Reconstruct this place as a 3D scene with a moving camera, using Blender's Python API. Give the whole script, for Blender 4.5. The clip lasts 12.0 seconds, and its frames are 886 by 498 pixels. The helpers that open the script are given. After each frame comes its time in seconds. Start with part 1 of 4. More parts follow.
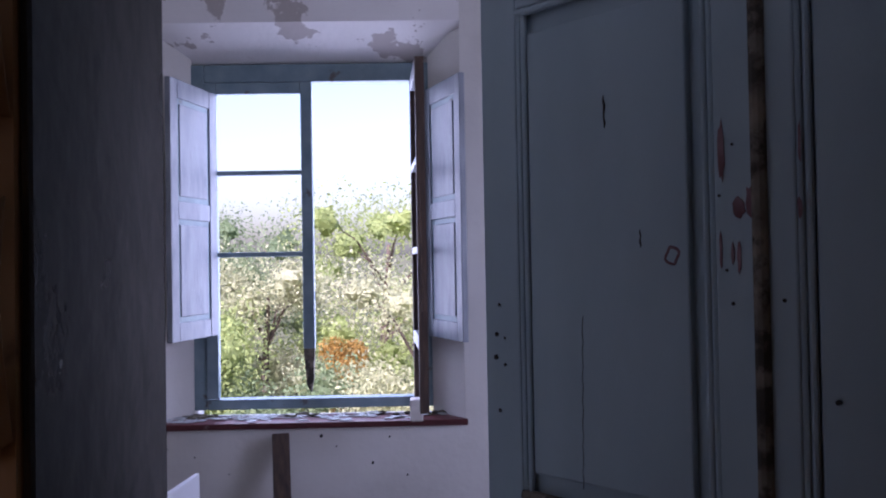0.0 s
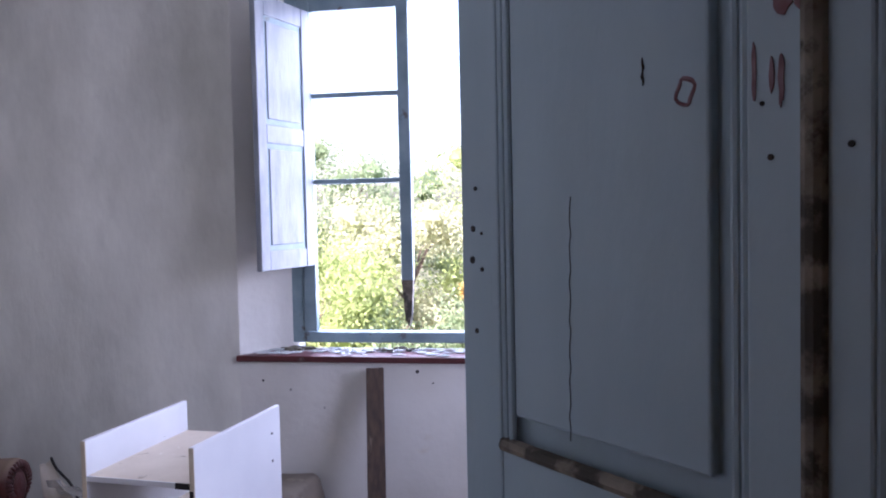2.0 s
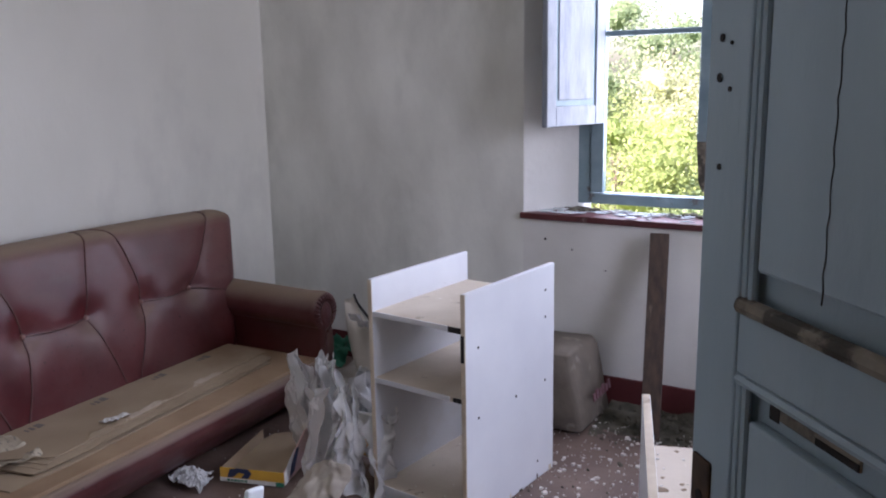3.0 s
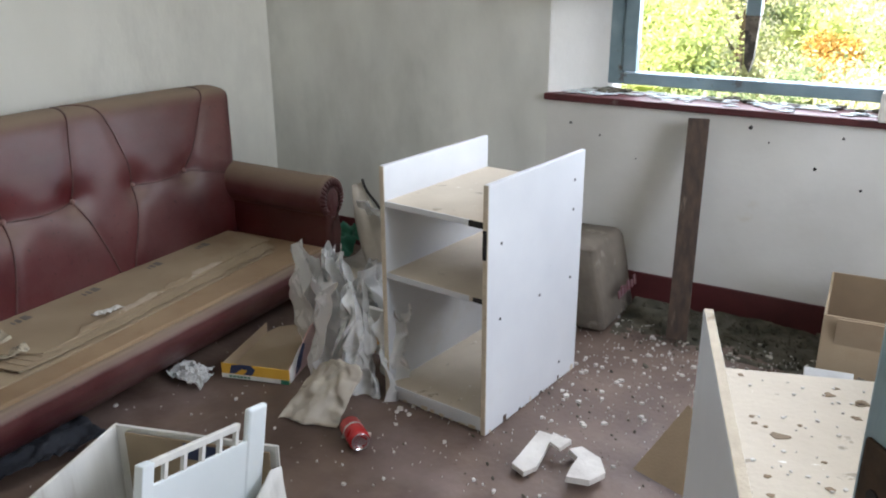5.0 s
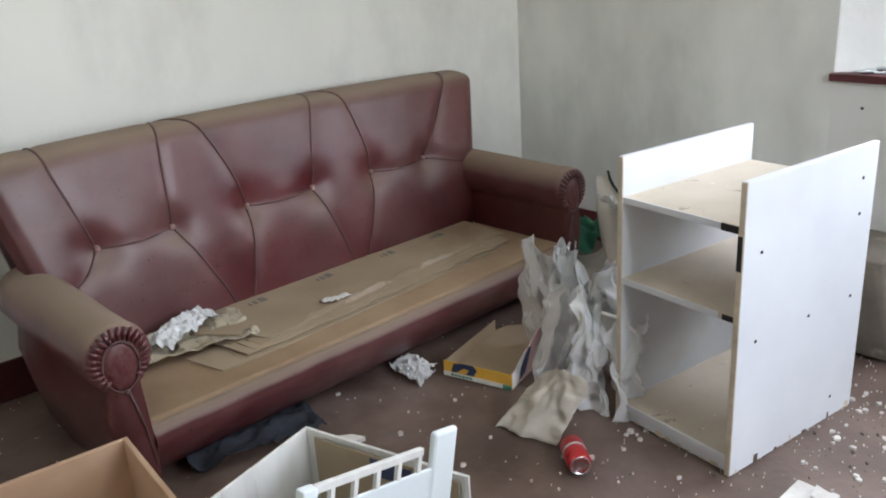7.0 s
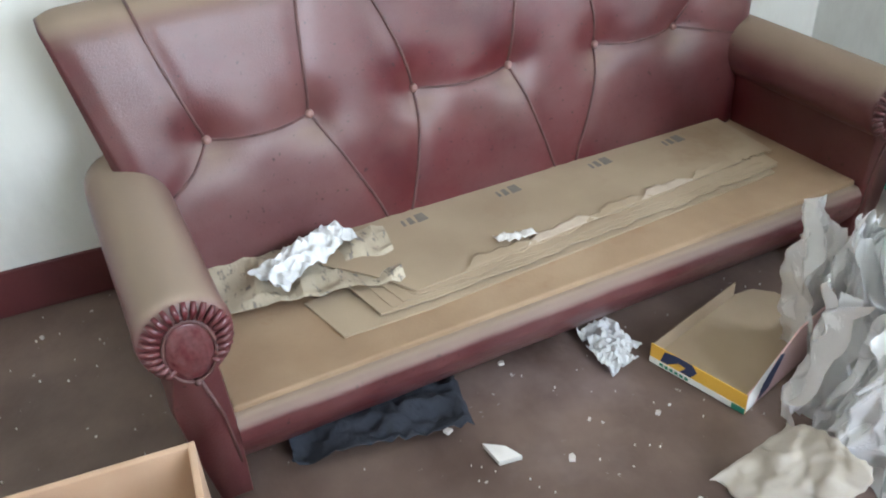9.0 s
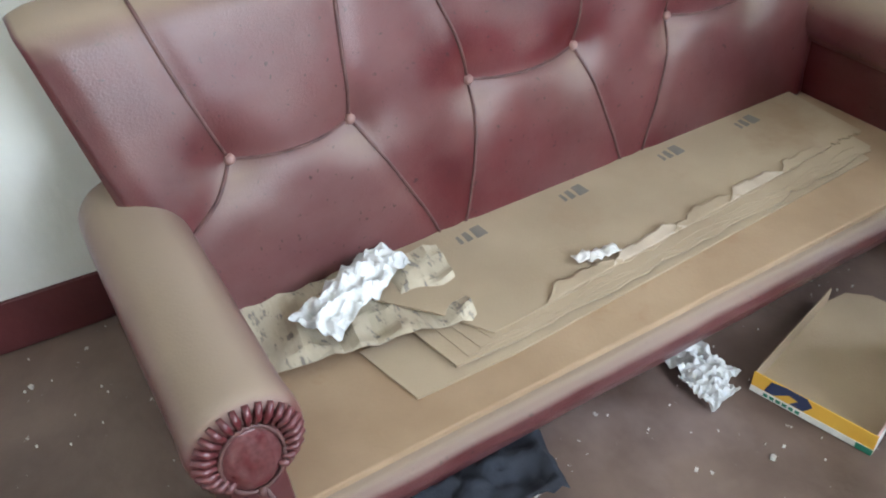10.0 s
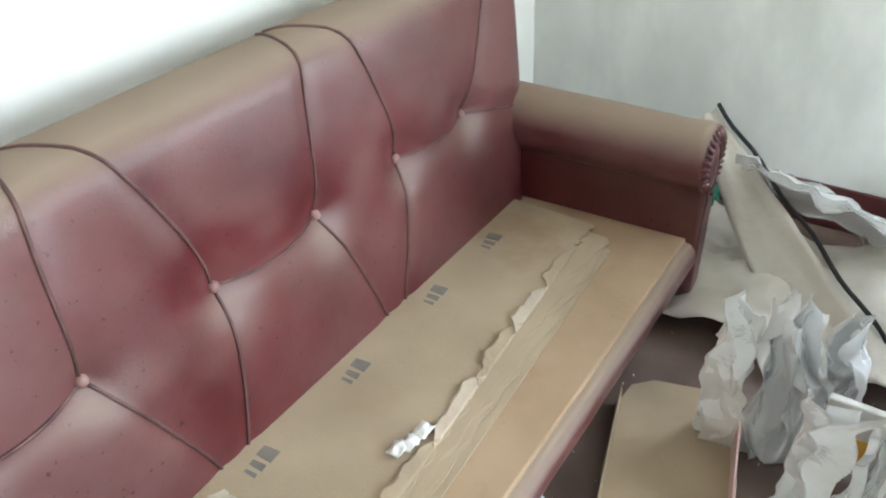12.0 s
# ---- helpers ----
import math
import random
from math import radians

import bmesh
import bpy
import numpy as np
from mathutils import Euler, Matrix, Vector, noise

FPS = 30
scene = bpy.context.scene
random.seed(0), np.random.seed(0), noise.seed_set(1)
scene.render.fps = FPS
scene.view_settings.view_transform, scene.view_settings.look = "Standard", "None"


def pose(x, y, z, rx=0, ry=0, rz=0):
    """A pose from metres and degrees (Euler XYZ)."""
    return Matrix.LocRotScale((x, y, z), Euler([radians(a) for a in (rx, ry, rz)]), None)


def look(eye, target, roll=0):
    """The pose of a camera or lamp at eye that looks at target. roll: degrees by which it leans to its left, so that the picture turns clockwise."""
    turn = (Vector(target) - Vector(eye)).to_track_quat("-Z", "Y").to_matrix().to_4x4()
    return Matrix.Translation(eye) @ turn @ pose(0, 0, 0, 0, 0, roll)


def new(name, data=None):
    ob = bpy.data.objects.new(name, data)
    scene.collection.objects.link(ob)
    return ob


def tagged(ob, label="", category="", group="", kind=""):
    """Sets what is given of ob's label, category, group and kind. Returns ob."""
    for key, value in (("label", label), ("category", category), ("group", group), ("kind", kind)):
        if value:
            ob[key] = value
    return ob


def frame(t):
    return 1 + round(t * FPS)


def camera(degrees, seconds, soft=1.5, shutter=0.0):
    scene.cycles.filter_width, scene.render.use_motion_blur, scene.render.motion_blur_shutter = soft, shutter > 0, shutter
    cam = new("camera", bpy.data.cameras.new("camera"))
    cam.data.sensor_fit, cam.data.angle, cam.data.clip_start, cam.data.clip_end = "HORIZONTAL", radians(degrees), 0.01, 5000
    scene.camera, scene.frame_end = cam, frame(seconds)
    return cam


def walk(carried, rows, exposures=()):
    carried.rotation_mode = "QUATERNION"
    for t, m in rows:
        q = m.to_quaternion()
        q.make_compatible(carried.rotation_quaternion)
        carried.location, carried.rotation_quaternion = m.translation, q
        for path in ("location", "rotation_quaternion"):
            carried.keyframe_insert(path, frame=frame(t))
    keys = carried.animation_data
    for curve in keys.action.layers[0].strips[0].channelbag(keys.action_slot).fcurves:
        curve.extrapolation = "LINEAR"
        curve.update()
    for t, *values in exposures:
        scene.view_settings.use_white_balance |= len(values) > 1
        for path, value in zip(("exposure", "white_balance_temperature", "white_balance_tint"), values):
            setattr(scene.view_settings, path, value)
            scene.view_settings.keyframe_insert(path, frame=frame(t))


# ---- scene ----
cam = camera(56.4, 12.0, soft=2.0)
PATH = [
    (0, (1.392, 0.176, 1.583), (1.430, 2.176, 1.620), -1.0),
    (0.5, (1.400, 0.221, 1.550), (1.477, 2.220, 1.541), -1.3),
    (1, (1.445, 0.262, 1.544), (1.442, 2.261, 1.486), -2.4),
    (1.5, (1.545, 0.371, 1.508), (1.462, 2.368, 1.441), -2.6),
    (2, (1.620, 0.513, 1.495), (1.281, 2.481, 1.405), -1.2),
    (2.5, (1.655, 0.577, 1.444), (0.931, 2.430, 1.248), -0.8),
    (3, (1.671, 0.653, 1.438), (0.659, 2.334, 1.048), -1.0),
    (3.5, (1.59, 0.789, 1.447), (0.481, 2.303, 0.754), -0.6),
    (5.5, (1.488, 0.868, 1.377), (0.544, 2.505, 0.723), -0.7),
    (6, (1.485, 0.89, 1.364), (0.465, 2.492, 0.738), -4.1),
    (6.5, (1.471, 0.92, 1.34), (0.261, 2.415, 0.792), -5.8),
    (7, (1.397, 1.094, 1.334), (-0.051, 2.3, 0.665), -3.7),
    (7.5, (1.293, 1.34, 1.344), (-0.277, 2.213, 0.465), -0.7),
    (9.5, (0.446, 1.643, 1.361), (-1.076, 2.26, 0.22), -4.4),
    (10, (0.241, 1.579, 1.36), (-1.166, 2.272, 0.118), -3.2),
    (10.5, (0.145, 1.531, 1.364), (-1.203, 2.281, 0.091), -1.9),
    (11, (0.091, 1.555, 1.394), (-1.186, 2.456, 0.147), -1.3),
    (11.5, (-0.058, 1.606, 1.417), (-1.121, 2.782, 0.198), -0.5),
    (12, (-0.098, 1.639, 1.397), (-1.108, 2.971, 0.297), -2.9),
]
EXPOSURES = [(0.0, 1.1, 5350, 42), (0.5, 1.95, 5300, 42), (1.0, 2.25, 5250, 40), (1.5, 1.95, 5350, 38), (2.0, 2.15, 5500, 36), (2.5, 1.75, 5700, 32), (3.0, 2.1, 5900, 28), (3.6, 2.6, 6250, 17), (5.5, 2.5, 6300, 14), (6.5, 2.4, 6300, 14), (7.5, 3.4, 6250, 13), (9.5, 3.75, 5900, 10), (11.0, 3.9, 5900, 9), (11.5, 3.7, 5950, 8), (12.0, 3.95, 6000, 7)]
walk(cam, [(t, look(eye, target, roll)) for t, eye, target, roll in PATH], EXPOSURES)

# ---- light ----
world = bpy.data.worlds.new("sky")
scene.world = world
world.use_nodes = True
wn = world.node_tree.nodes
sky = wn.new("ShaderNodeTexSky")
sky.sky_type, sky.sun_disc = "NISHITA", False
sky.sun_elevation, sky.sun_rotation = radians(40), radians(206)
sky.dust_density, sky.air_density, sky.ozone_density = 3.5, 1.3, 0.6
wn["Background"].inputs[1].default_value = 0.15
world.node_tree.links.new(sky.outputs[0], wn["Background"].inputs[0])
sun = new("sun", bpy.data.lights.new("sun", "SUN"))
sun.data.energy, sun.data.angle, sun.data.color = 4.5, radians(0.5), (1, 0.94, 0.85)
# the sun stands to the south-east, so that it lights the trees and not the room
sun.matrix_world = look((-6, -4, 11.2), (0, 8, 0))


def sky_or_fill_light(name, place, target, w, h, watts, col=(0.9, 0.95, 1.0)):
    lamp = new(name, bpy.data.lights.new(name, "AREA"))
    lamp.data.shape, lamp.data.size, lamp.data.size_y = "RECTANGLE", w, h
    lamp.data.energy, lamp.data.color = watts, col
    lamp.matrix_world = look(place, target)
    return lamp


sky_or_fill_light("window_daylight", (0.80, 4.42, 1.75), (0.75, 0, 1.35), 1.05, 1.5, 10.5)
sky_or_fill_light("side_window_daylight", (3.12, 2.6, 1.7), (0, 2.0, 1.3), 1.0, 1.3, 9.8)
# unseen warm fill lamp, added to brighten the hall wallpaper and the door
sky_or_fill_light("hall_fill", (-1.85, 0.0, 1.6), (1.1, 0.6, 1.5), 0.8, 1.1, 4.0, (1, 0.88, 0.7))

# ---- materials ----


def material(name, stops, scale=8.0, rough=0.6, metal=0.0, bump=0.15, bump_scale=60.0, stain=None, stain_scale=1.5, stain_at=(0.55, 0.7),
             stretch=(1, 1, 1), vary=0.0, fine=None, transmission=0.0, alpha=1.0, sheen=0.0):
    m = bpy.data.materials.new(name)
    m.use_nodes = True
    n, k = m.node_tree.nodes, m.node_tree.links
    b = n["Principled BSDF"]
    tc, mp = n.new("ShaderNodeTexCoord"), n.new("ShaderNodeMapping")
    mp.inputs["Scale"].default_value = stretch
    k.new(tc.outputs["Object"], mp.inputs[0])
    no = n.new("ShaderNodeTexNoise")
    no.inputs["Scale"].default_value, no.inputs["Detail"].default_value = scale, 8
    k.new(mp.outputs[0], no.inputs["Vector"])
    cr = n.new("ShaderNodeValToRGB")
    cr.color_ramp.elements[0].position, cr.color_ramp.elements[1].position = 0.3, 0.7
    cr.color_ramp.elements[0].color, cr.color_ramp.elements[1].color = (*stops[0], 1), (*stops[-1], 1)
    k.new(no.outputs[0], cr.inputs[0])
    colour = cr.outputs[0]

    def over(colour, tint, sc, lo, hi, detail=6, amount=1.0):
        t = n.new("ShaderNodeTexNoise")
        t.inputs["Scale"].default_value, t.inputs["Detail"].default_value, t.inputs["Roughness"].default_value = sc, detail, 0.62
        k.new(mp.outputs[0], t.inputs["Vector"])
        r = n.new("ShaderNodeMapRange")
        r.inputs[1].default_value, r.inputs[2].default_value, r.inputs[4].default_value = lo, hi, amount
        k.new(t.outputs[0], r.inputs[0])
        x = n.new("ShaderNodeMix")
        x.data_type = "RGBA"
        k.new(r.outputs[0], x.inputs[0])
        k.new(colour, x.inputs[6])
        x.inputs[7].default_value = (*tint, 1)
        return x.outputs[2], r.outputs[0]

    if stain:
        colour, mask = over(colour, stain, stain_scale, *stain_at, amount=0.85)
    if fine:
        colour, mask2 = over(colour, fine[0], fine[1], fine[2], fine[2] + 0.03, 3, 0.9)
    if vary:
        oi, h = n.new("ShaderNodeObjectInfo"), n.new("ShaderNodeHueSaturation")
        r = n.new("ShaderNodeMapRange")
        r.inputs[3].default_value, r.inputs[4].default_value = 1 - vary, 1 + vary
        k.new(oi.outputs["Random"], r.inputs[0])
        k.new(r.outputs[0], h.inputs["Value"])
        k.new(colour, h.inputs["Color"])
        colour = h.outputs[0]
    k.new(colour, b.inputs["Base Color"])
    b.inputs["Metallic"].default_value = metal
    rr = n.new("ShaderNodeMapRange")
    rr.inputs[3].default_value, rr.inputs[4].default_value = max(rough - 0.12, 0.02), min(rough + 0.12, 1)
    k.new(no.outputs[0], rr.inputs[0])
    k.new(rr.outputs[0], b.inputs["Roughness"])
    if bump:
        bn, bp = n.new("ShaderNodeTexNoise"), n.new("ShaderNodeBump")
        bn.inputs["Scale"].default_value, bn.inputs["Detail"].default_value = bump_scale, 5
        k.new(mp.outputs[0], bn.inputs["Vector"])
        bp.inputs["Strength"].default_value, bp.inputs["Distance"].default_value = bump, 0.01
        k.new(bn.outputs[0], bp.inputs["Height"])
        k.new(bp.outputs[0], b.inputs["Normal"])
    b.inputs["Transmission Weight"].default_value = transmission
    b.inputs["Alpha"].default_value = alpha
    return m


PLASTER = material("plaster", [(0.68, 0.66, 0.59), (0.8, 0.78, 0.71)], 1.3, 0.9, bump=0.25, bump_scale=25, stain=(0.5, 0.48, 0.44), stain_scale=1.2, stain_at=(0.52, 0.78), stretch=(1, 1, 0.6), fine=((0.1, 0.09, 0.08), 14, 0.755))
PLASTER_MOULD = material("mouldy_plaster", [(0.58, 0.57, 0.52), (0.76, 0.75, 0.69)], 3.2, 0.9, bump=0.25, bump_scale=25, stain=(0.38, 0.38, 0.34), stain_scale=1.5, stain_at=(0.5, 0.82), stretch=(1.2, 1.2, 0.6))
PLASTER_WHITE = material("whitewash", [(0.57, 0.55, 0.51), (0.72, 0.7, 0.66)], 2.0, 0.9, bump=0.2, bump_scale=30, stain=(0.55, 0.47, 0.36), stain_scale=1.8, stain_at=(0.66, 0.74), fine=((0.12, 0.1, 0.09), 13, 0.74))
SOFFIT = material("peeled_whitewash", [(0.74, 0.72, 0.7), (0.82, 0.8, 0.78)], 3, 0.9, bump=0.3, bump_scale=30, stain=(0.4, 0.36, 0.33), stain_scale=3.2, stain_at=(0.56, 0.575))
MAROON = material("maroon_paint", [(0.06, 0.011, 0.012), (0.105, 0.021, 0.022)], 6, 0.5, bump=0.1, stain=(0.25, 0.2, 0.18), stain_scale=9, stain_at=(0.68, 0.74))
FLOOR = material("dusty_red_floor", [(0.08, 0.048, 0.036), (0.2, 0.138, 0.108)], 3.4, 0.62, bump=0.2, bump_scale=45, stain=(0.3, 0.23, 0.215), stain_scale=1.1, stain_at=(0.5, 0.72), fine=((0.5, 0.47, 0.44), 38, 0.70))
HALL = material("torn_brown_wallpaper", [(0.3, 0.19, 0.09), (0.5, 0.34, 0.17)], 3, 0.85, bump=0.5, bump_scale=12, stain=(0.1, 0.07, 0.05), stain_scale=5, stain_at=(0.62, 0.68))
BLUE = material("pale_blue_door_paint", [(0.27, 0.36, 0.41), (0.35, 0.45, 0.5)], 5, 0.42, bump=0.12, bump_scale=70, stain=(0.27, 0.35, 0.385), stain_scale=1.7, stain_at=(0.5, 0.75), stretch=(1, 1, 0.35), fine=((0.07, 0.06, 0.05), 26, 0.74))
BLUE_FRAME = material("worn_blue_window_paint", [(0.14, 0.21, 0.24), (0.23, 0.31, 0.34)], 9, 0.5, bump=0.2, bump_scale=60, stain=(0.09, 0.06, 0.045), stain_scale=8, stain_at=(0.62, 0.68))
BLUE_PALE = material("faded_white_blue_paint", [(0.15, 0.17, 0.2), (0.29, 0.315, 0.35)], 14, 0.5, bump=0.15, bump_scale=60, stain=(0.13, 0.15, 0.18), stain_scale=12, stain_at=(0.55, 0.7), stretch=(1, 1, 0.3))
DARK_PAINT = material("dark_glossy_paint", [(0.03, 0.033, 0.036), (0.05, 0.054, 0.058)], 6, 0.25, bump=0.06, bump_scale=40, fine=((0.2, 0.2, 0.2), 30, 0.74))
BARE = material("bare_worn_wood", [(0.12, 0.1, 0.075), (0.27, 0.24, 0.19)], 22, 0.8, bump=0.3, bump_scale=50, stain=(0.03, 0.027, 0.022), stain_scale=18, stain_at=(0.46, 0.54))
PLANK = material("dark_old_plank", [(0.03, 0.018, 0.012), (0.085, 0.052, 0.035)], 12, 0.75, bump=0.3, bump_scale=50, stretch=(4, 4, 0.5), stain=(0.2, 0.15, 0.11), stain_scale=4, stain_at=(0.6, 0.7))
LEATHER = material("oxblood_vinyl", [(0.06, 0.0075, 0.0095), (0.11, 0.018, 0.02)], 5, 0.33, bump=0.1, bump_scale=240, stain=(0.15, 0.09, 0.082), stain_scale=2.6, stain_at=(0.36, 0.85), fine=((0.035, 0.012, 0.012), 70, 0.66))


def dusted(base, name, dust, low, high):
    """The same surface with dust that has settled on faces that look upwards."""
    m = base.copy()
    m.name = name
    n, k = m.node_tree.nodes, m.node_tree.links
    b = n["Principled BSDF"]
    geo, sep, r = n.new("ShaderNodeNewGeometry"), n.new("ShaderNodeSeparateXYZ"), n.new("ShaderNodeMapRange")
    k.new(geo.outputs["Normal"], sep.inputs[0])
    no, add = n.new("ShaderNodeTexNoise"), n.new("ShaderNodeMath")
    no.inputs["Scale"].default_value = 7
    add.operation = "MULTIPLY_ADD"
    k.new(no.outputs[0], add.inputs[0])
    add.inputs[1].default_value = 0.22
    k.new(sep.outputs["Z"], add.inputs[2])
    k.new(add.outputs[0], r.inputs[0])
    r.inputs[1].default_value, r.inputs[2].default_value, r.inputs[4].default_value = low, high, 0.92
    x = n.new("ShaderNodeMix")
    x.data_type = "RGBA"
    k.new(r.outputs[0], x.inputs[0])
    k.new(b.inputs["Base Color"].links[0].from_socket, x.inputs[6])
    x.inputs[7].default_value = (*dust, 1)
    k.new(x.outputs[2], b.inputs["Base Color"])
    r2 = n.new("ShaderNodeMapRange")
    k.new(r.outputs[0], r2.inputs[0])
    r2.inputs[3].default_value, r2.inputs[4].default_value = 0.3, 0.9
    k.new(r2.outputs[0], b.inputs["Roughness"])
    return m


LEATHER_DUST = dusted(LEATHER, "dusty_oxblood_vinyl", (0.25, 0.185, 0.13), 0.25, 1.0)
CORD = material("dull_red_cord", [(0.055, 0.02, 0.018), (0.13, 0.06, 0.05)], 30, 0.6, bump=0.2, bump_scale=200)
BUTTON = material("dusty_pink_button", [(0.2, 0.1, 0.085), (0.3, 0.18, 0.15)], 30, 0.55, bump=0.1, bump_scale=200)
HARDBOARD = material("tan_hardboard", [(0.27, 0.175, 0.1), (0.35, 0.24, 0.145)], 6, 0.8, bump=0.15, bump_scale=120, stain=(0.26, 0.14, 0.07), stain_scale=5, stain_at=(0.6, 0.75))
CARD = material("dusty_brown_cardboard", [(0.3, 0.222, 0.142), (0.37, 0.283, 0.187)], 5, 0.85, bump=0.12, bump_scale=160, stain=(0.28, 0.19, 0.115), stain_scale=3, stain_at=(0.55, 0.7))
CARD_PALE = material("pale_torn_cardboard", [(0.36, 0.28, 0.2), (0.46, 0.37, 0.28)], 9, 0.85, bump=0.15, bump_scale=160)
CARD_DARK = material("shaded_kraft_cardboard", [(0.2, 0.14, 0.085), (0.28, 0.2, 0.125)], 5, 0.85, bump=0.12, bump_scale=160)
CARD_PEACH = material("peach_kraft_cardboard", [(0.5, 0.32, 0.2), (0.6, 0.41, 0.27)], 5, 0.85, bump=0.08, bump_scale=160)
CARD_WHITE = material("white_lined_cardboard", [(0.6, 0.58, 0.54), (0.75, 0.73, 0.68)], 5, 0.8, bump=0.1, bump_scale=80, stain=(0.45, 0.4, 0.33), stain_scale=4, stain_at=(0.6, 0.72), stretch=(6, 6, 0.4))
INK = material("grey_print", [(0.13, 0.115, 0.1), (0.2, 0.17, 0.14)], 20, 0.8, bump=0)
MELAMINE = material("white_melamine", [(0.63, 0.64, 0.66), (0.71, 0.72, 0.73)], 4, 0.4, bump=0.03, bump_scale=30, stain=(0.62, 0.6, 0.56), stain_scale=3, stain_at=(0.58, 0.75), fine=((0.2, 0.16, 0.13), 45, 0.77))
CHIPBOARD = material("beige_chipboard", [(0.55, 0.46, 0.34), (0.66, 0.57, 0.44)], 30, 0.8, bump=0.1, bump_scale=200, stain=(0.3, 0.22, 0.14), stain_scale=7, stain_at=(0.62, 0.68))
DUSTY_SHELF = material("dusty_cream_shelf", [(0.5, 0.42, 0.32), (0.62, 0.54, 0.43)], 5, 0.75, bump=0.1, bump_scale=80, stain=(0.28, 0.23, 0.17), stain_scale=13, stain_at=(0.64, 0.67), fine=((0.8, 0.78, 0.74), 40, 0.7))
BLACK = material("hole_and_shade_black", [(0.015, 0.013, 0.012), (0.03, 0.026, 0.024)], 20, 0.9, bump=0)
PLASTIC_WHITE = material("white_plastic", [(0.72, 0.77, 0.77), (0.8, 0.84, 0.84)], 4, 0.35, bump=0.02, stain=(0.6, 0.6, 0.56), stain_scale=4, stain_at=(0.6, 0.8))
BAG = material("milky_plastic_bag", [(0.8, 0.79, 0.77), (0.9, 0.9, 0.88)], 6, 0.35, bump=0.25, bump_scale=30, stain=(0.4, 0.33, 0.26), stain_scale=4, stain_at=(0.56, 0.75), transmission=0.35)
BAG_DIRTY = material("dusty_plastic_sheet", [(0.44, 0.39, 0.32), (0.56, 0.51, 0.44)], 5, 0.5, bump=0.3, bump_scale=25, stain=(0.55, 0.52, 0.48), stain_scale=5, stain_at=(0.6, 0.75))
FILM = material("clear_plastic_film", [(0.75, 0.74, 0.72), (0.85, 0.85, 0.84)], 6, 0.15, bump=0.5, bump_scale=14, alpha=0.4)
PAPER = material("crumpled_white_paper", [(0.5, 0.5, 0.49), (0.74, 0.74, 0.72)], 9, 0.8, bump=0.2, bump_scale=60)
NEWS = material("yellowed_newsprint", [(0.36, 0.3, 0.21), (0.5, 0.43, 0.32)], 9, 0.85, bump=0.15, bump_scale=50, stain=(0.17, 0.15, 0.13), stain_scale=24, stain_at=(0.56, 0.62), stretch=(1, 2.5, 1))
RED = material("red_can_paint", [(0.42, 0.02, 0.025), (0.5, 0.03, 0.03)], 8, 0.3, bump=0.02)
METAL = material("aluminium", [(0.6, 0.6, 0.6), (0.75, 0.75, 0.75)], 20, 0.3, metal=1.0, bump=0.05)
RUST = material("rusty_iron", [(0.05, 0.035, 0.025), (0.12, 0.075, 0.05)], 30, 0.7, metal=0.5, bump=0.2)
YELLOW = material("yellow_print", [(0.62, 0.33, 0.035), (0.7, 0.4, 0.05)], 9, 0.6, bump=0.03)
NAVY = material("navy_print", [(0.02, 0.03, 0.075), (0.035, 0.045, 0.1)], 9, 0.6, bump=0.03)
PINK = material("pink_print", [(0.6, 0.4, 0.37), (0.68, 0.47, 0.43)], 9, 0.6, bump=0.03)
GREEN = material("green_print", [(0.02, 0.15, 0.09), (0.03, 0.2, 0.12)], 9, 0.6, bump=0.03)
CLOTH = material("black_blue_cloth", [(0.012, 0.014, 0.02), (0.03, 0.034, 0.045)], 12, 0.95, bump=0.3, bump_scale=90)
CHIP = material("plaster_chip", [(0.5, 0.46, 0.42), (0.72, 0.69, 0.64)], 9, 0.9, bump=0.3, bump_scale=60)
DIRT = material("dark_rubble", [(0.035, 0.034, 0.022), (0.15, 0.135, 0.1)], 14, 0.95, bump=0.4, bump_scale=40)
SACK = material("grey_paper_sack", [(0.1, 0.083, 0.065), (0.19, 0.158, 0.125)], 6, 0.85, bump=0.4, bump_scale=22, stain=(0.36, 0.32, 0.27), stain_scale=5, stain_at=(0.58, 0.68))
STAIN_RED = material("dried_red_smear", [(0.1, 0.018, 0.022), (0.24, 0.15, 0.17)], 30, 0.5, bump=0)
GLASS_SHARD = material("dusty_glass_shard", [(0.7, 0.75, 0.76), (0.8, 0.84, 0.85)], 9, 0.2, bump=0.05, transmission=0.3)
BARK = material("pine_bark", [(0.06, 0.045, 0.03), (0.14, 0.1, 0.07)], 9, 0.9, bump=0.5, bump_scale=20)
GRASS = material("scrub_ground", [(0.07, 0.08, 0.03), (0.14, 0.13, 0.06)], 0.6, 0.95, bump=0.3, bump_scale=3)


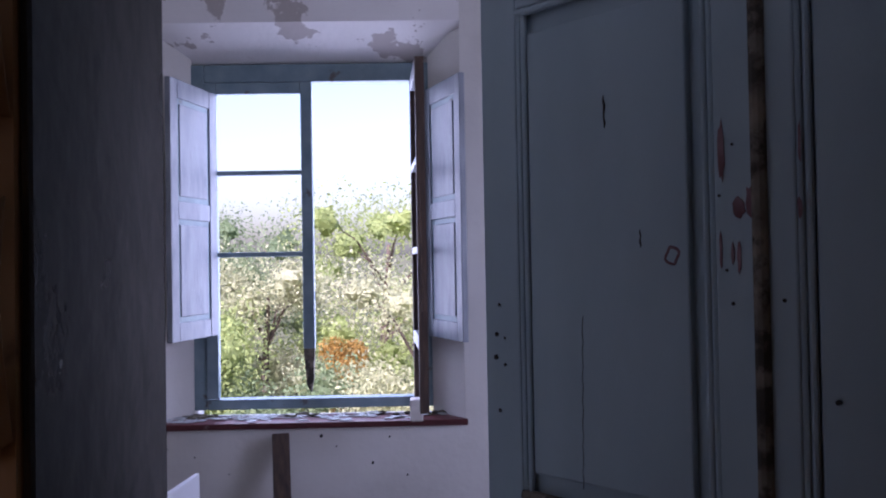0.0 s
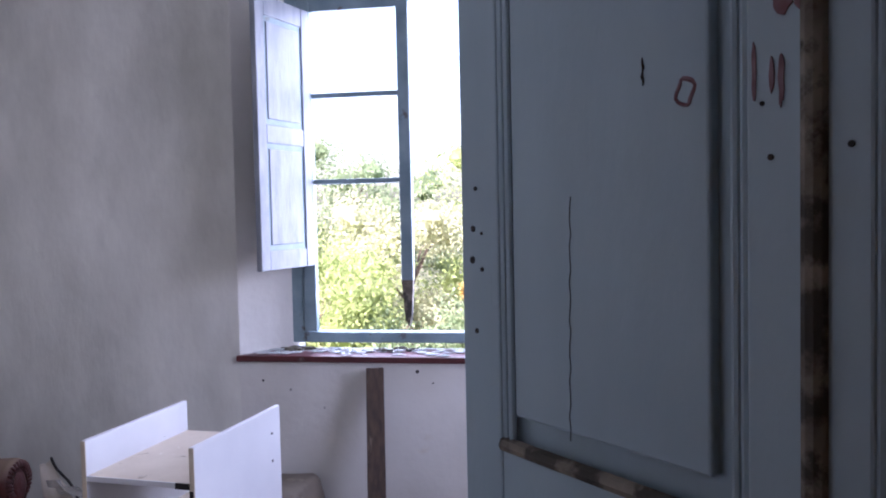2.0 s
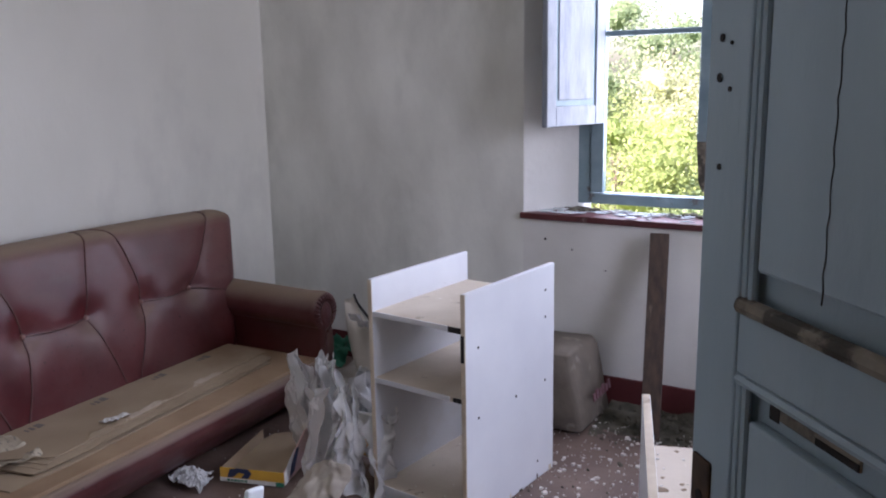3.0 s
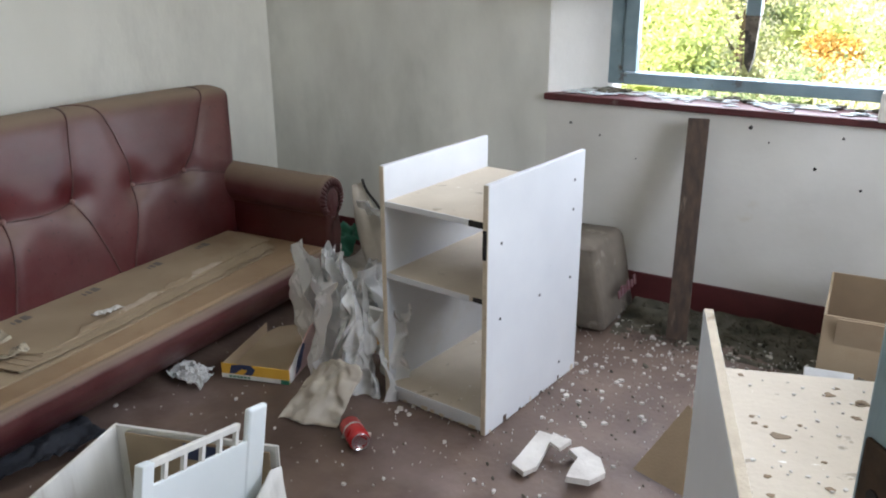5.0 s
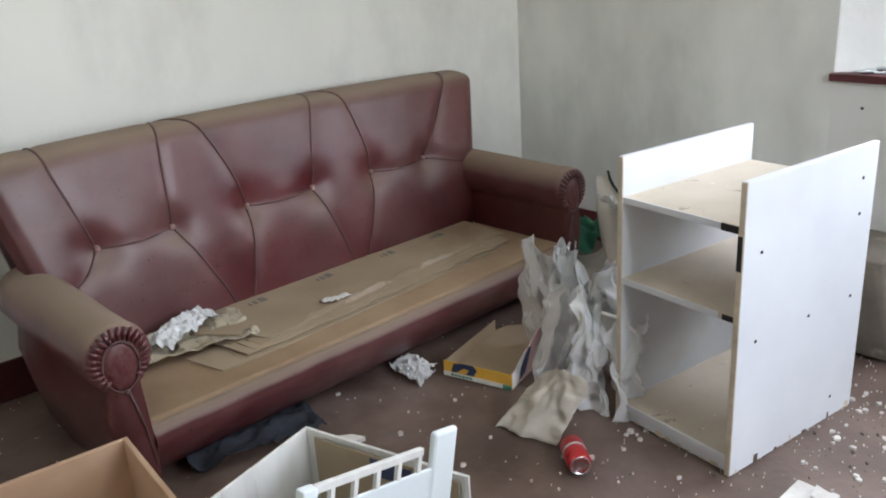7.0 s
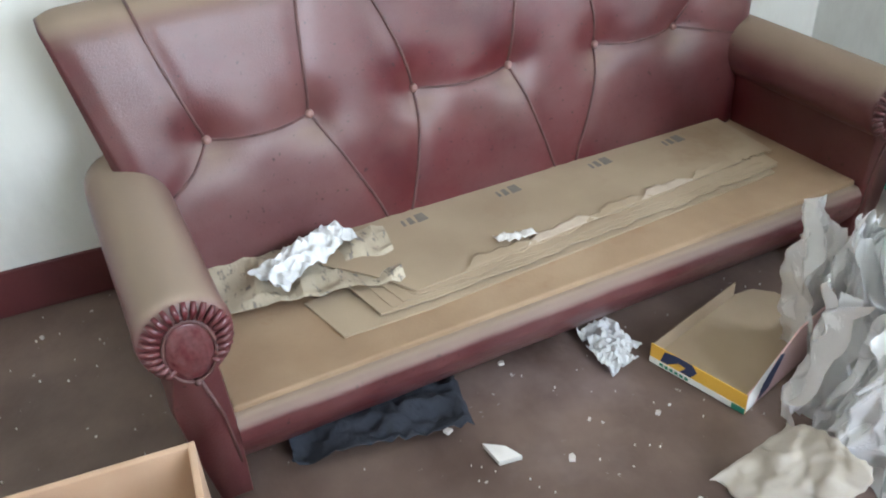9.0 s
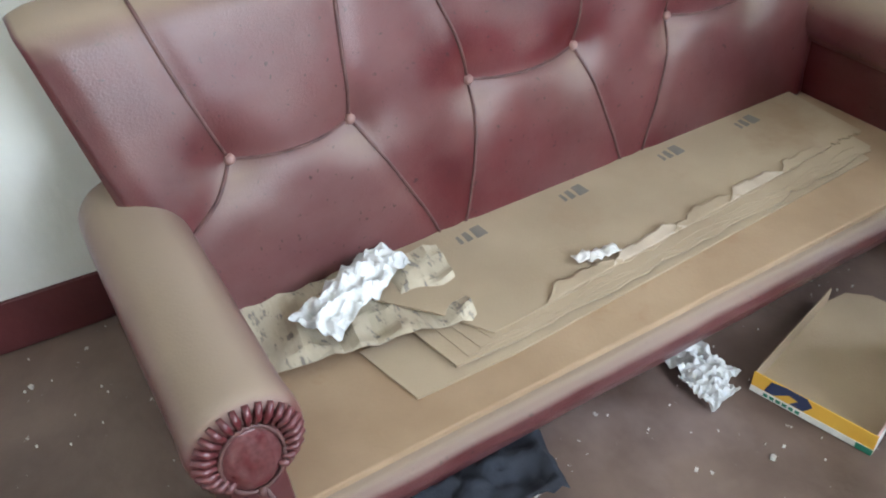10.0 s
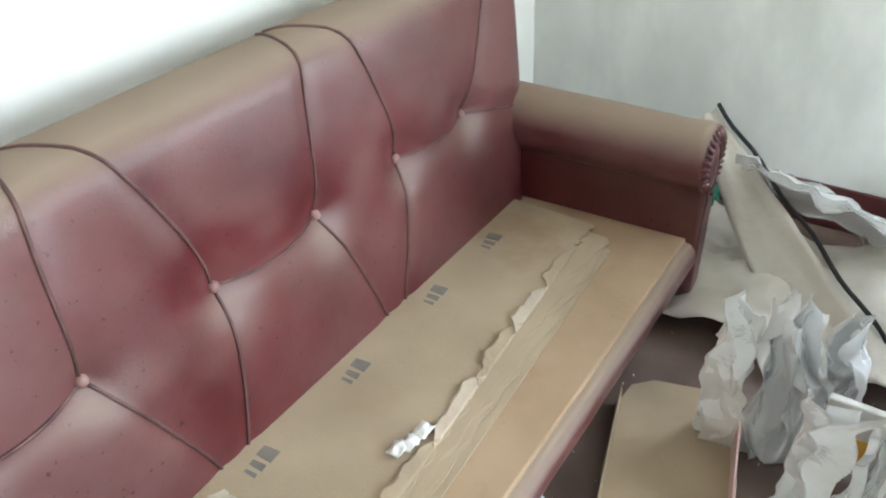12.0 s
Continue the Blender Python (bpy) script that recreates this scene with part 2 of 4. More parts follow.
def foliage(name, a, b):
    m = material(name, [a, b], 1.2, 0.7, bump=0)
    n, k = m.node_tree.nodes, m.node_tree.links
    geo, h, r = n.new("ShaderNodeNewGeometry"), n.new("ShaderNodeHueSaturation"), n.new("ShaderNodeMapRange")
    r.inputs[3].default_value, r.inputs[4].default_value = 0.85, 1.15
    p = n["Principled BSDF"]
    k.new(geo.outputs["Random Per Island"], r.inputs[0])
    k.new(r.outputs[0], h.inputs["Value"])
    k.new(p.inputs["Base Color"].links[0].from_socket, h.inputs["Color"])
    k.new(h.outputs[0], p.inputs["Base Color"])
    tr, mix = n.new("ShaderNodeBsdfTranslucent"), n.new("ShaderNodeMixShader")
    mix.inputs[0].default_value = 0.45
    k.new(h.outputs[0], tr.inputs[0])
    k.new(p.outputs[0], mix.inputs[1])
    k.new(tr.outputs[0], mix.inputs[2])
    k.new(mix.outputs[0], n["Material Output"].inputs["Surface"])
    return m


LEAF = foliage("pine_foliage", (0.26, 0.33, 0.1), (0.42, 0.48, 0.17))
LEAF_DARK = foliage("dark_pine_foliage", (0.17, 0.24, 0.11), (0.28, 0.34, 0.17))
LEAF_YELLOW = foliage("autumn_foliage", (0.35, 0.2, 0.04), (0.5, 0.32, 0.08))
LEAF_PALE = foliage("pale_foliage", (0.4, 0.42, 0.22), (0.56, 0.56, 0.34))

# ---- building helpers ----


def mesh_from(bm, name, mat, smooth=False):
    me = bpy.data.meshes.new(name)
    bmesh.ops.recalc_face_normals(bm, faces=bm.faces[:])
    bm.to_mesh(me)
    bm.free()
    for f in me.polygons:
        f.use_smooth = smooth
    me.materials.append(mat)
    return me


def part(name, bm, mat, parent=None, label="", smooth=False):
    ob = new(name, mesh_from(bm, name, mat, smooth))
    if parent:
        ob.parent = parent
    return tagged(ob, label)


def thing(name, m, label, category, group="", kind=""):
    ob = new(name)
    ob.empty_display_size = 0.1
    ob.matrix_world = m
    return tagged(ob, label, category, group, kind)


def box(x0, x1, y0, y1, z0, z1, bevel=0.0, bm=None, m=None):
    b = bm or bmesh.new()
    mat = Matrix.Translation(((x0 + x1) / 2, (y0 + y1) / 2, (z0 + z1) / 2)) @ Matrix.Diagonal((abs(x1 - x0), abs(y1 - y0), abs(z1 - z0), 1))
    r = bmesh.ops.create_cube(b, size=1, matrix=(m @ mat) if m else mat)
    if bevel:
        es = list({e for v in r["verts"] for e in v.link_edges})
        bmesh.ops.bevel(b, geom=es, offset=bevel, segments=2, affect="EDGES", profile=0.5)
    return b


def prism(points, z0, z1, bm=None):
    """A flat shape, with its outline in x and y, from z0 to z1."""
    b = bm or bmesh.new()
    lo = [b.verts.new((x, y, z0)) for x, y in points]
    hi = [b.verts.new((x, y, z1)) for x, y in points]
    b.faces.new(lo[::-1])
    b.faces.new(hi)
    for i in range(len(lo)):
        j = (i + 1) % len(lo)
        b.faces.new((lo[i], lo[j], hi[j], hi[i]))
    return b


def grid(f, nu, nv, thick=0.0):
    """A surface from f(s, t), s and t from 0 to 1, with a thickness if one is given."""
    b = bmesh.new()
    rows = [[b.verts.new(f(i / nu, j / nv)) for j in range(nv + 1)] for i in range(nu + 1)]
    for i in range(nu):
        for j in range(nv):
            b.faces.new((rows[i][j], rows[i + 1][j], rows[i + 1][j + 1], rows[i][j + 1]))
    if thick:
        bmesh.ops.recalc_face_normals(b, faces=b.faces[:])
        bmesh.ops.solidify(b, geom=b.faces[:], thickness=thick)
    return b


def tube(points, r, sides=6):
    b = bmesh.new()
    rings = []
    for i, p in enumerate(points):
        p = Vector(p)
        d = (Vector(points[min(i + 1, len(points) - 1)]) - Vector(points[max(i - 1, 0)])).normalized()
        a = d.orthogonal().normalized() if i == 0 else (rings_a - d * rings_a.dot(d)).normalized()
        rings_a = a
        c = d.cross(a)
        rr = r[i] if isinstance(r, (list, tuple)) else r
        rings.append([b.verts.new(p + rr * (math.cos(2 * math.pi * k / sides) * a + math.sin(2 * math.pi * k / sides) * c)) for k in range(sides)])
    for u, w in zip(rings, rings[1:]):
        for k in range(sides):
            b.faces.new((u[k], u[(k + 1) % sides], w[(k + 1) % sides], w[k]))
    b.faces.new(rings[0][::-1])
    b.faces.new(rings[-1])
    return b


def lathe(profile, sides=24, bm=None):
    b = bm or bmesh.new()
    rings = [[b.verts.new((r * math.cos(2 * math.pi * k / sides), r * math.sin(2 * math.pi * k / sides), z)) for k in range(sides)] for r, z in profile]
    for u, w in zip(rings, rings[1:]):
        for k in range(sides):
            b.faces.new((u[k], u[(k + 1) % sides], w[(k + 1) % sides], w[k]))
    b.faces.new(rings[0][::-1])
    b.faces.new(rings[-1])
    return b


def fbm(x, y, z=0.0):
    return noise.fractal(Vector((x, y, z)), 1.0, 2.0, 4)


def ball(p, r, flat=1.0, bm=None):
    b = bm or bmesh.new()
    bmesh.ops.create_uvsphere(b, u_segments=10, v_segments=6, radius=r, matrix=Matrix.Translation(p) @ Matrix.Diagonal((1, 1, flat, 1)))
    return b


# ---- the shell of the room ----
LEFT, RIGHT, BACK, NEAR, CEIL = -1.50, 3.0, 4.07, 0.80, 3.05
RX0, RX1, RZ0, RZ1 = 0.05, 1.56, 0.83, 2.74
WY = 4.30
HALL_Y = 0.6
DX0, DX1, DZ = 1.192, 2.11, 2.08


def structure(name, bm, mat, label, category):
    return tagged(part(name, bm, mat), label, category, kind="structure")


structure("floor", grid(lambda s, t: (-1.9 + 5.3 * s, -2.7 + 7.1 * t, 0.004 * fbm(s * 9, t * 9) - 0.004), 60, 70), FLOOR, "dusty red-brown concrete floor with plaster dust", "floor")
b = box(LEFT - 0.3, LEFT, NEAR - 0.2, BACK + 0.35, -0.05, CEIL)
structure("wall_west", b, PLASTER, "stained cream plaster wall behind the sofa", "wall")
# the wall with the window: below, beside and above the recess
structure("wall_north", box(LEFT, RX0, BACK, BACK + 0.38, -0.05, CEIL), PLASTER_MOULD, "grey mould-stained plaster wall beside the window", "wall")
structure("wall_north_low", box(RX0, RX1, BACK, BACK + 0.38, -0.05, RZ0), PLASTER_WHITE, "whitewashed wall below the window sill", "wall")
structure("wall_north_east", box(RX1, RIGHT, BACK, BACK + 0.38, -0.05, CEIL), PLASTER_WHITE, "whitewashed wall beside the window", "wall")
b = bmesh.new()
prof = [(BACK, RZ1), (BACK, CEIL), (BACK + 0.38, CEIL), (BACK + 0.38, 2.60), (WY, 2.60)]
lo, hi = [b.verts.new((RX0, y, z)) for y, z in prof], [b.verts.new((RX1, y, z)) for y, z in prof]
b.faces.new(lo)
b.faces.new(hi[::-1])
for i in range(5):
    b.faces.new((lo[i], hi[i], hi[(i + 1) % 5], lo[(i + 1) % 5]))
structure("wall_north_lintel", b, SOFFIT, "whitewashed window head with peeling plaster", "wall")
for nm, xa, xb in (("wall_north_reveal", RX0, 0.237), ("wall_north_reveal_east", RX1, 1.408)):
    e = 0.01 if xa < xb else -0.01
    structure(nm, prism([(xa - e, BACK + 0.003), (xa + 0.2 * e, BACK + 0.003), (xb, WY - 0.028), (xb, BACK + 0.37), (xa - e, BACK + 0.37)], RZ0 + 0.01, 2.7), PLASTER_WHITE, "white plastered splayed window reveal", "wall")
# side wall with an opening for its window, out of sight
for nm, y0, y1, z0, z1 in (("wall_east", NEAR - 0.2, 2.05, -0.05, CEIL), ("wall_east_far", 3.15, BACK, -0.05, CEIL), ("wall_east_low", 2.05, 3.15, -0.05, 0.95), ("wall_east_head", 2.05, 3.15, 2.4, CEIL)):
    structure(nm, box(RIGHT, RIGHT + 0.3, y0, y1, z0, z1), PLASTER_WHITE, "whitewashed side wall", "wall")
for nm, x0, x1, z0 in (("wall_south", LEFT, DX0 - 0.006, -0.05), ("wall_south_east", DX1 + 0.032, RIGHT, -0.05), ("wall_south_head", DX0 - 0.006, DX1 + 0.032, DZ + 0.042)):
    structure(nm, box(x0, x1, HALL_Y + 0.012, NEAR, z0, CEIL), PLASTER_MOULD, "grey plaster partition wall", "wall")
    structure(nm + "_hall_face", box(x0 - (0.0 if x0 != LEFT else 0.4), x1, HALL_Y - 0.008, HALL_Y + 0.012, z0, CEIL), HALL, "torn brown wallpaper on the hall side", "wall")
structure("ceiling", box(LEFT - 0.3, RIGHT + 0.3, -2.7, BACK + 0.38, CEIL, CEIL + 0.2), PLASTER_MOULD, "stained grey plaster ceiling", "ceiling")
# hall walls out of view; the west opening is added beside the fill lamp
for nm, y0, y1, z0, z1 in (("wall_hall_west", -2.7, -0.45, -0.05, CEIL), ("wall_hall_west_near", 0.45, HALL_Y, -0.05, CEIL), ("wall_hall_west_low", -0.45, 0.45, -0.05, 1.0), ("wall_hall_west_head", -0.45, 0.45, 2.2, CEIL)):
    structure(nm, box(-2.0, -1.9, y0, y1, z0, z1), HALL, "brown papered hall wall", "wall")
structure("wall_hall_east", box(RIGHT, RIGHT + 0.1, -2.7, HALL_Y - 0.1, -0.05, CEIL), HALL, "brown papered hall wall", "wall")
structure("wall_hall_south", box(-2.0, RIGHT + 0.1, -2.8, -2.7, -0.05, CEIL), HALL, "brown papered hall wall", "wall")

# torn curls of wallpaper beside the doorway
for i, z in enumerate((0.9, 1.3, 1.5, 1.66, 1.8, 2.0)):
    w = 0.07 + 0.05 * (i % 3)
    b = grid(lambda s, t: (1.186 - 0.12 * s, HALL_Y - 0.01 - 0.03 * math.sin(2.6 * t) * (0.4 + s) - 0.004 * fbm(s * 8, t * 8 + i), z + 0.12 * t + 0.03 * fbm(s * 6, i)), 8, 8, 0.002)
    tagged(part("wallpaper_scrap", b, HALL, smooth=True), "curled scrap of torn brown wallpaper on the hall wall", "wallpaper", "torn wallpaper")

# skirting
for nm, c in (("baseboard", (RX0 - 1.55, 2.98, BACK - 0.014, BACK - 0.001, 0, 0.14)), ("baseboard_west", (LEFT + 0.001, LEFT + 0.014, NEAR, BACK - 0.014, 0, 0.14))):
    structure(nm, box(*c, bevel=0.003), MAROON, "maroon painted skirting band", "baseboard")

# ---- doorway ----
door_frame = tagged(new("door_frame"), "dark painted wooden door frame", "door frame", kind="structure")
for nm, c in (("jamb", (DX0 - 0.005, DX0, HALL_Y - 0.004, NEAR + 0.012, 0, DZ)), ("jamb", (DX1, DX1 + 0.03, HALL_Y - 0.02, NEAR - 0.01, 0, DZ)), ("head", (DX0 - 0.03, DX1 + 0.03, HALL_Y - 0.018, NEAR + 0.008, DZ, DZ + 0.04))):
    part(nm, box(*c, bevel=0.004), DARK_PAINT, door_frame)

# door leaf: local x from the free edge to the hinge, y out of the face that the hall sees, z up
W, T, H = 0.87, 0.04, 2.05
hx = Vector((0.677, -0.736, 0)).normalized()
ny = Vector((-hx.y, hx.x, 0)) * -1
DOOR = Matrix.Translation((1.480, 1.454, 0.012)) @ Matrix(((hx.x, -ny.x, 0, 0), (hx.y, -ny.y, 0, 0), (0, 0, 1, 0), (0, 0, 0, 1)))
SGN = -1
door = tagged(thing("door_1", DOOR, "open pale blue panelled wooden door with worn paint", "door"), kind="structure")


def dbox(x0, x1, d0, d1, z0, z1, bevel=0.003):
    return box(x0, x1, min(SGN * d0, SGN * d1), max(SGN * d0, SGN * d1), z0, z1, bevel)


STILES = [(0.0, 0.07), (0.385, 0.485), (0.80, W)]
RAILS = [(0.0, 0.16), (0.71, 0.80), (1.165, 1.222), (1.95, H)]
for x0, x1 in STILES:
    part("stile", dbox(x0, x1, -T, 0, 0, H), BLUE, door)
for z0, z1 in RAILS:
    for x0, x1 in ((0.07, 0.385), (0.485, 0.80)):
        part("rail", dbox(x0, x1, -T, -0.001, z0, z1), BLUE, door)
for x0, x1 in ((0.07, 0.385), (0.485, 0.80)):
    for (a, z0), (z1, c) in zip(RAILS, RAILS[1:]):
        pnl = part("panel", dbox(x0 - 0.005, x1 + 0.005, -0.028, -0.016, z0 - 0.005, z1 + 0.005, 0), BLUE, door)
        if z1 - z0 > 0.2:
            part("raised_field", dbox(x0 + 0.02, x1 - 0.037, -0.017, -0.004, z0 + 0.04, z1 - 0.04, 0.003), BLUE, pnl)
        for mx in (x0 + 0.003, x0 + 0.013, x1 - 0.004, x1 - 0.013):
            part("moulding", tube([(mx, SGN * -0.006, z0), (mx, SGN * -0.006, z1)], 0.0045, 8), BLUE, pnl)
        part("moulding", tube([(x0, SGN * -0.004, z0 + 0.006), (x1, SGN * -0.004, z0 + 0.006)], 0.0085, 8), BARE, pnl, "moulding worn to bare wood")
        part("moulding", tube([(x0, SGN * -0.006, z1 - 0.006), (x1, SGN * -0.006, z1 - 0.006)], 0.006, 8), BLUE, pnl)
# the half-round bead down the middle
part("bead", tube([(0.443, SGN * 0.002, 0.02), (0.443, SGN * 0.002, H - 0.02)], 0.0095, 10), BARE, door, "bare wooden bead")
rng = random.Random(3)
for x, z, r in [(0.028, 1.36, 0.005), (0.022, 1.44, 0.007), (0.024, 1.475, 0.006), (0.04, 1.43, 0.004), (0.04, 1.47, 0.003), (0.03, 1.52, 0.004), (0.407, 1.53, 0.004), (0.40, 1.57, 0.003), (0.469, 1.535, 0.004), (0.525, 1.425, 0.005), (0.41, 1.72, 0.003), (0.392, 1.66, 0.003)]:
    part("nail_hole", tube([(x, SGN * -0.002, z - 0.012), (x, SGN * 0.0015, z - 0.012)], r * 0.6, 8), BLACK, door, "dark screw hole")
part("lock_plate", dbox(0.006, 0.04, -0.001, 0.003, 0.985, 1.06), RUST, door, "rusty lock plate")
part("keyhole", tube([(0.024, SGN * 0.001, 1.02), (0.024, SGN * 0.0045, 1.02)], 0.006, 10), BLACK, door)
gouge = part("gouge", dbox(0.108, 0.222, -0.017, -0.0135, 1.136, 1.148, 0.0015), BARE, door, "long gouge worn down to bare wood")
part("hole", dbox(0.108, 0.122, -0.0137, -0.0125, 1.134, 1.149, 0.0005), BLACK, gouge)
part("hole", dbox(0.17, 0.222, -0.0137, -0.0128, 1.1365, 1.143, 0.0005), BLACK, gouge)
part("latch", dbox(0.1, 0.16, -0.006, 0.012, 1.005, 1.03, 0.004), RUST, door, "rusty latch stub")
for x, z, w, h in ((0.396, 1.70, 0.009, 0.075), (0.435, 1.69, 0.005, 0.14), (0.431, 1.637, 0.012, 0.042), (0.417, 1.632, 0.016, 0.026), (0.393, 1.582, 0.004, 0.05), (0.408, 1.578, 0.004, 0.03), (0.416, 1.575, 0.005, 0.04), (0.489, 1.628, 0.006, 0.024), (0.49, 1.70, 0.004, 0.05)):
    pts = [(x + (w / 2) * math.cos(a) * rng.uniform(0.7, 1.2), z + (h / 2) * math.sin(a) * rng.uniform(0.75, 1.15)) for a in [k * math.pi / 7 for k in range(14)]]
    b = prism(pts, 0, 0.0012)
    b.transform(Matrix(((1, 0, 0, 0), (0, 0, SGN, 0), (0, 1, 0, 0), (0, 0, 0, 1))))
    part("paint_smear", b, STAIN_RED, door, "dried red smear")
part("paint_smear", tube([(0.324 + 0.009 * math.cos(a) + 0.002 * math.sin(3 * a), SGN * -0.0045, 1.577 + 0.011 * math.sin(a)) for a in [k * 0.4 for k in range(17)]], 0.0022, 5), STAIN_RED, door, "dried red ring")
part("crack", tube([(0.178 + 0.004 * k / 20 + 0.0012 * math.sin(k * 2.3), SGN * -0.0038, 1.255 + 0.24 * k / 20) for k in range(21)], 0.0006, 4), BLACK, door, "hairline crack")
part("scratch", tube([(0.225 + 0.0012 * math.sin(k * 2), SGN * -0.0035, 1.752 + 0.045 * k / 6) for k in range(7)], [0.0005, 0.0015, 0.0008, 0.0012, 0.002, 0.0015, 0.0006], 4), BLACK, door)
part("scratch", tube([(0.278 + 0.0008 * math.sin(k * 2), SGN * -0.0035, 1.588 + 0.024 * k / 6) for k in range(7)], [0.0004, 0.0012, 0.0015, 0.0007, 0.0012, 0.001, 0.0004], 4), BLACK, door)

# ---- window ----
win = tagged(thing("window_1", Matrix.Identity(4), "old blue wooden casement window, one side without glass", "window"), kind="structure")
F0, F1 = WY - 0.03, WY + 0.05
for nm, c in (("window_frame", (0.235, 0.30, F0, F1, 0.885, 2.59)), ("window_frame", (1.33, 1.41, F0, F1, 0.885, 2.59)), ("window_frame", (0.30, 1.33, F0, F1, 2.50, 2.59)), ("window_frame", (0.30, 1.33, F0, F1, 0.885, 0.935))):
    part(nm, box(*c, bevel=0.006), BLUE_FRAME, win)
sash = part("casement", box(0.30, 0.36, F0 - 0.012, F0 + 0.03, 0.94, 2.497, 0.005), BLUE_FRAME, win, "closed blue casement that has lost its glass")
part("top_rail", box(0.36, 0.775, F0 - 0.01, F0 + 0.03, 2.44, 2.497, 0.005), BLUE_FRAME, sash)
part("meeting_stile", box(0.775, 0.832, F0 - 0.014, F0 + 0.03, 1.18, 2.497, 0.006), BLUE_FRAME, sash)
b = prism([(0.79, 1.0), (0.81, 0.965), (0.822, 1.02), (0.83, 1.18), (0.776, 1.18), (0.782, 1.1)], 0, 0.035)
b.transform(Matrix(((1, 0, 0, 0), (0, 0, 1, F0 - 0.01), (0, 1, 0, 0), (0, 0, 0, 1))))
part("broken_stile", b, BARE, sash, "rotten splintered end of the stile")
for z in (2.05, 1.647):
    part("glazing_bar", box(0.36, 0.775, F0 - 0.004, F0 + 0.025, z - 0.012, z + 0.012, 0.004), BLUE_FRAME, sash)
# the casement that stands open, hinged at the other jamb
op = thing("open_casement", pose(1.335, WY - 0.03, 0.935, 0, 0, -86), "weathered dark wooden casement standing open without glass", "window casement")
for x0, x1, z0, z1 in ((0.0, 0.05, 0.0, 1.56), (0.45, 0.5, 0.0, 1.56), (0.05, 0.45, 1.5, 1.56), (0.05, 0.45, 1.10, 1.13), (0.05, 0.45, 0.70, 0.73)):
    part("rail" if x1 - x0 > 0.1 else "stile", box(x0, x1, -0.02, 0.02, z0, z1, 0.004), PLANK if x0 > 0.4 or x0 == 0 else BLUE_PALE, op)
part("rail", box(0.05, 0.45, -0.02, 0.02, 0.27, 0.33, 0.006), BLUE_PALE, op, "flaked white rail")
part("bolt", tube([(0.52, -0.005, 0.45), (0.535, -0.005, 0.45), (0.535, -0.005, 1.0)], 0.005, 6), RUST, op, "rusty bolt rod")


def shutter(hinge, angle, z0, z1, w, label):
    s = thing("shutter", pose(hinge[0], hinge[1], z0, 0, 0, angle), label, "shutter", "window shutters")
    h = z1 - z0
    for x0, x1 in ((0, 0.065), (w - 0.065, w)):
        part("stile", box(x0, x1, -0.014, 0.014, 0, h, 0.004), BLUE_PALE, s)
    for a, c in ((0, 0.085), (h * 0.5 - 0.04, h * 0.5 + 0.04), (h - 0.085, h)):
        part("rail", box(0.065, w - 0.065, -0.013, 0.013, a, c, 0.004), BLUE_PALE, s)
    for a, c in ((0.085, h * 0.5 - 0.04), (h * 0.5 + 0.04, h - 0.085)):
        p = part("panel", box(0.06, w - 0.06, -0.006, 0.006, a - 0.004, c + 0.004), BLUE_FRAME, s)
        part("raised_field", box(0.085, w - 0.085, -0.011, 0.011, a + 0.025, c - 0.025, 0.004), BLUE_PALE, p)
    return s


shutter((0.348, 4.255), 256.5, 1.255, 2.44, 0.42, "faded white-blue panelled shutter folded inwards")
shutter((1.40, 4.235), 292, 1.235, 2.44, 0.42, "faded white-blue panelled shutter against the reveal")
structure("window_sill", box(RX0 - 0.01, RX1 + 0.01, BACK - 0.022, WY - 0.03, 0.83, 0.858, 0.005), MAROON, "maroon tiled window sill covered in glass and flakes", "window sill")
rng = random.Random(5)
b = bmesh.new()
for i in range(170):
    x, y = rng.uniform(0.12, 1.5), BACK + abs(rng.gauss(0.13, 0.06))
    if y > WY - 0.05:
        continue
    n = rng.randint(3, 5)
    r, a0 = rng.uniform(0.006, 0.05), rng.uniform(0, 6)
    z = 0.859 + 0.0006 * (i % 12)
    prism([(x + r * rng.uniform(0.5, 1.3) * math.cos(a0 + 6.283 * k / n), y + 0.6 * r * math.sin(a0 + 6.283 * k / n)) for k in range(n)], z, z + 0.0025, b)
tagged(part("glass_shards", b, GLASS_SHARD), "white paint flakes and broken glass on the sill", "broken glass", kind="stuff")
b = bmesh.new()
for i in range(60):
    x, y = rng.choice((rng.gauss(0.27, 0.04), rng.gauss(0.8, 0.06), rng.gauss(1.36, 0.06))), rng.uniform(BACK + 0.1, WY - 0.06)
    r = rng.uniform(0.005, 0.018)
    bmesh.ops.create_icosphere(b, subdivisions=1, radius=r, matrix=Matrix.Translation((x, y, 0.86 + r * 0.4)) @ Matrix.Diagonal((1.4, 1, 0.6, 1)))
tagged(part("rotten_wood_crumbs", b, DIRT), "dark crumbs of rotten wood on the sill", "debris", kind="stuff")
tagged(part("brick_fragment", box(1.30, 1.36, 4.0, 4.09, 0.859, 0.96, 0.008), CHIP), "broken masonry lump on the window sill", "rubble")

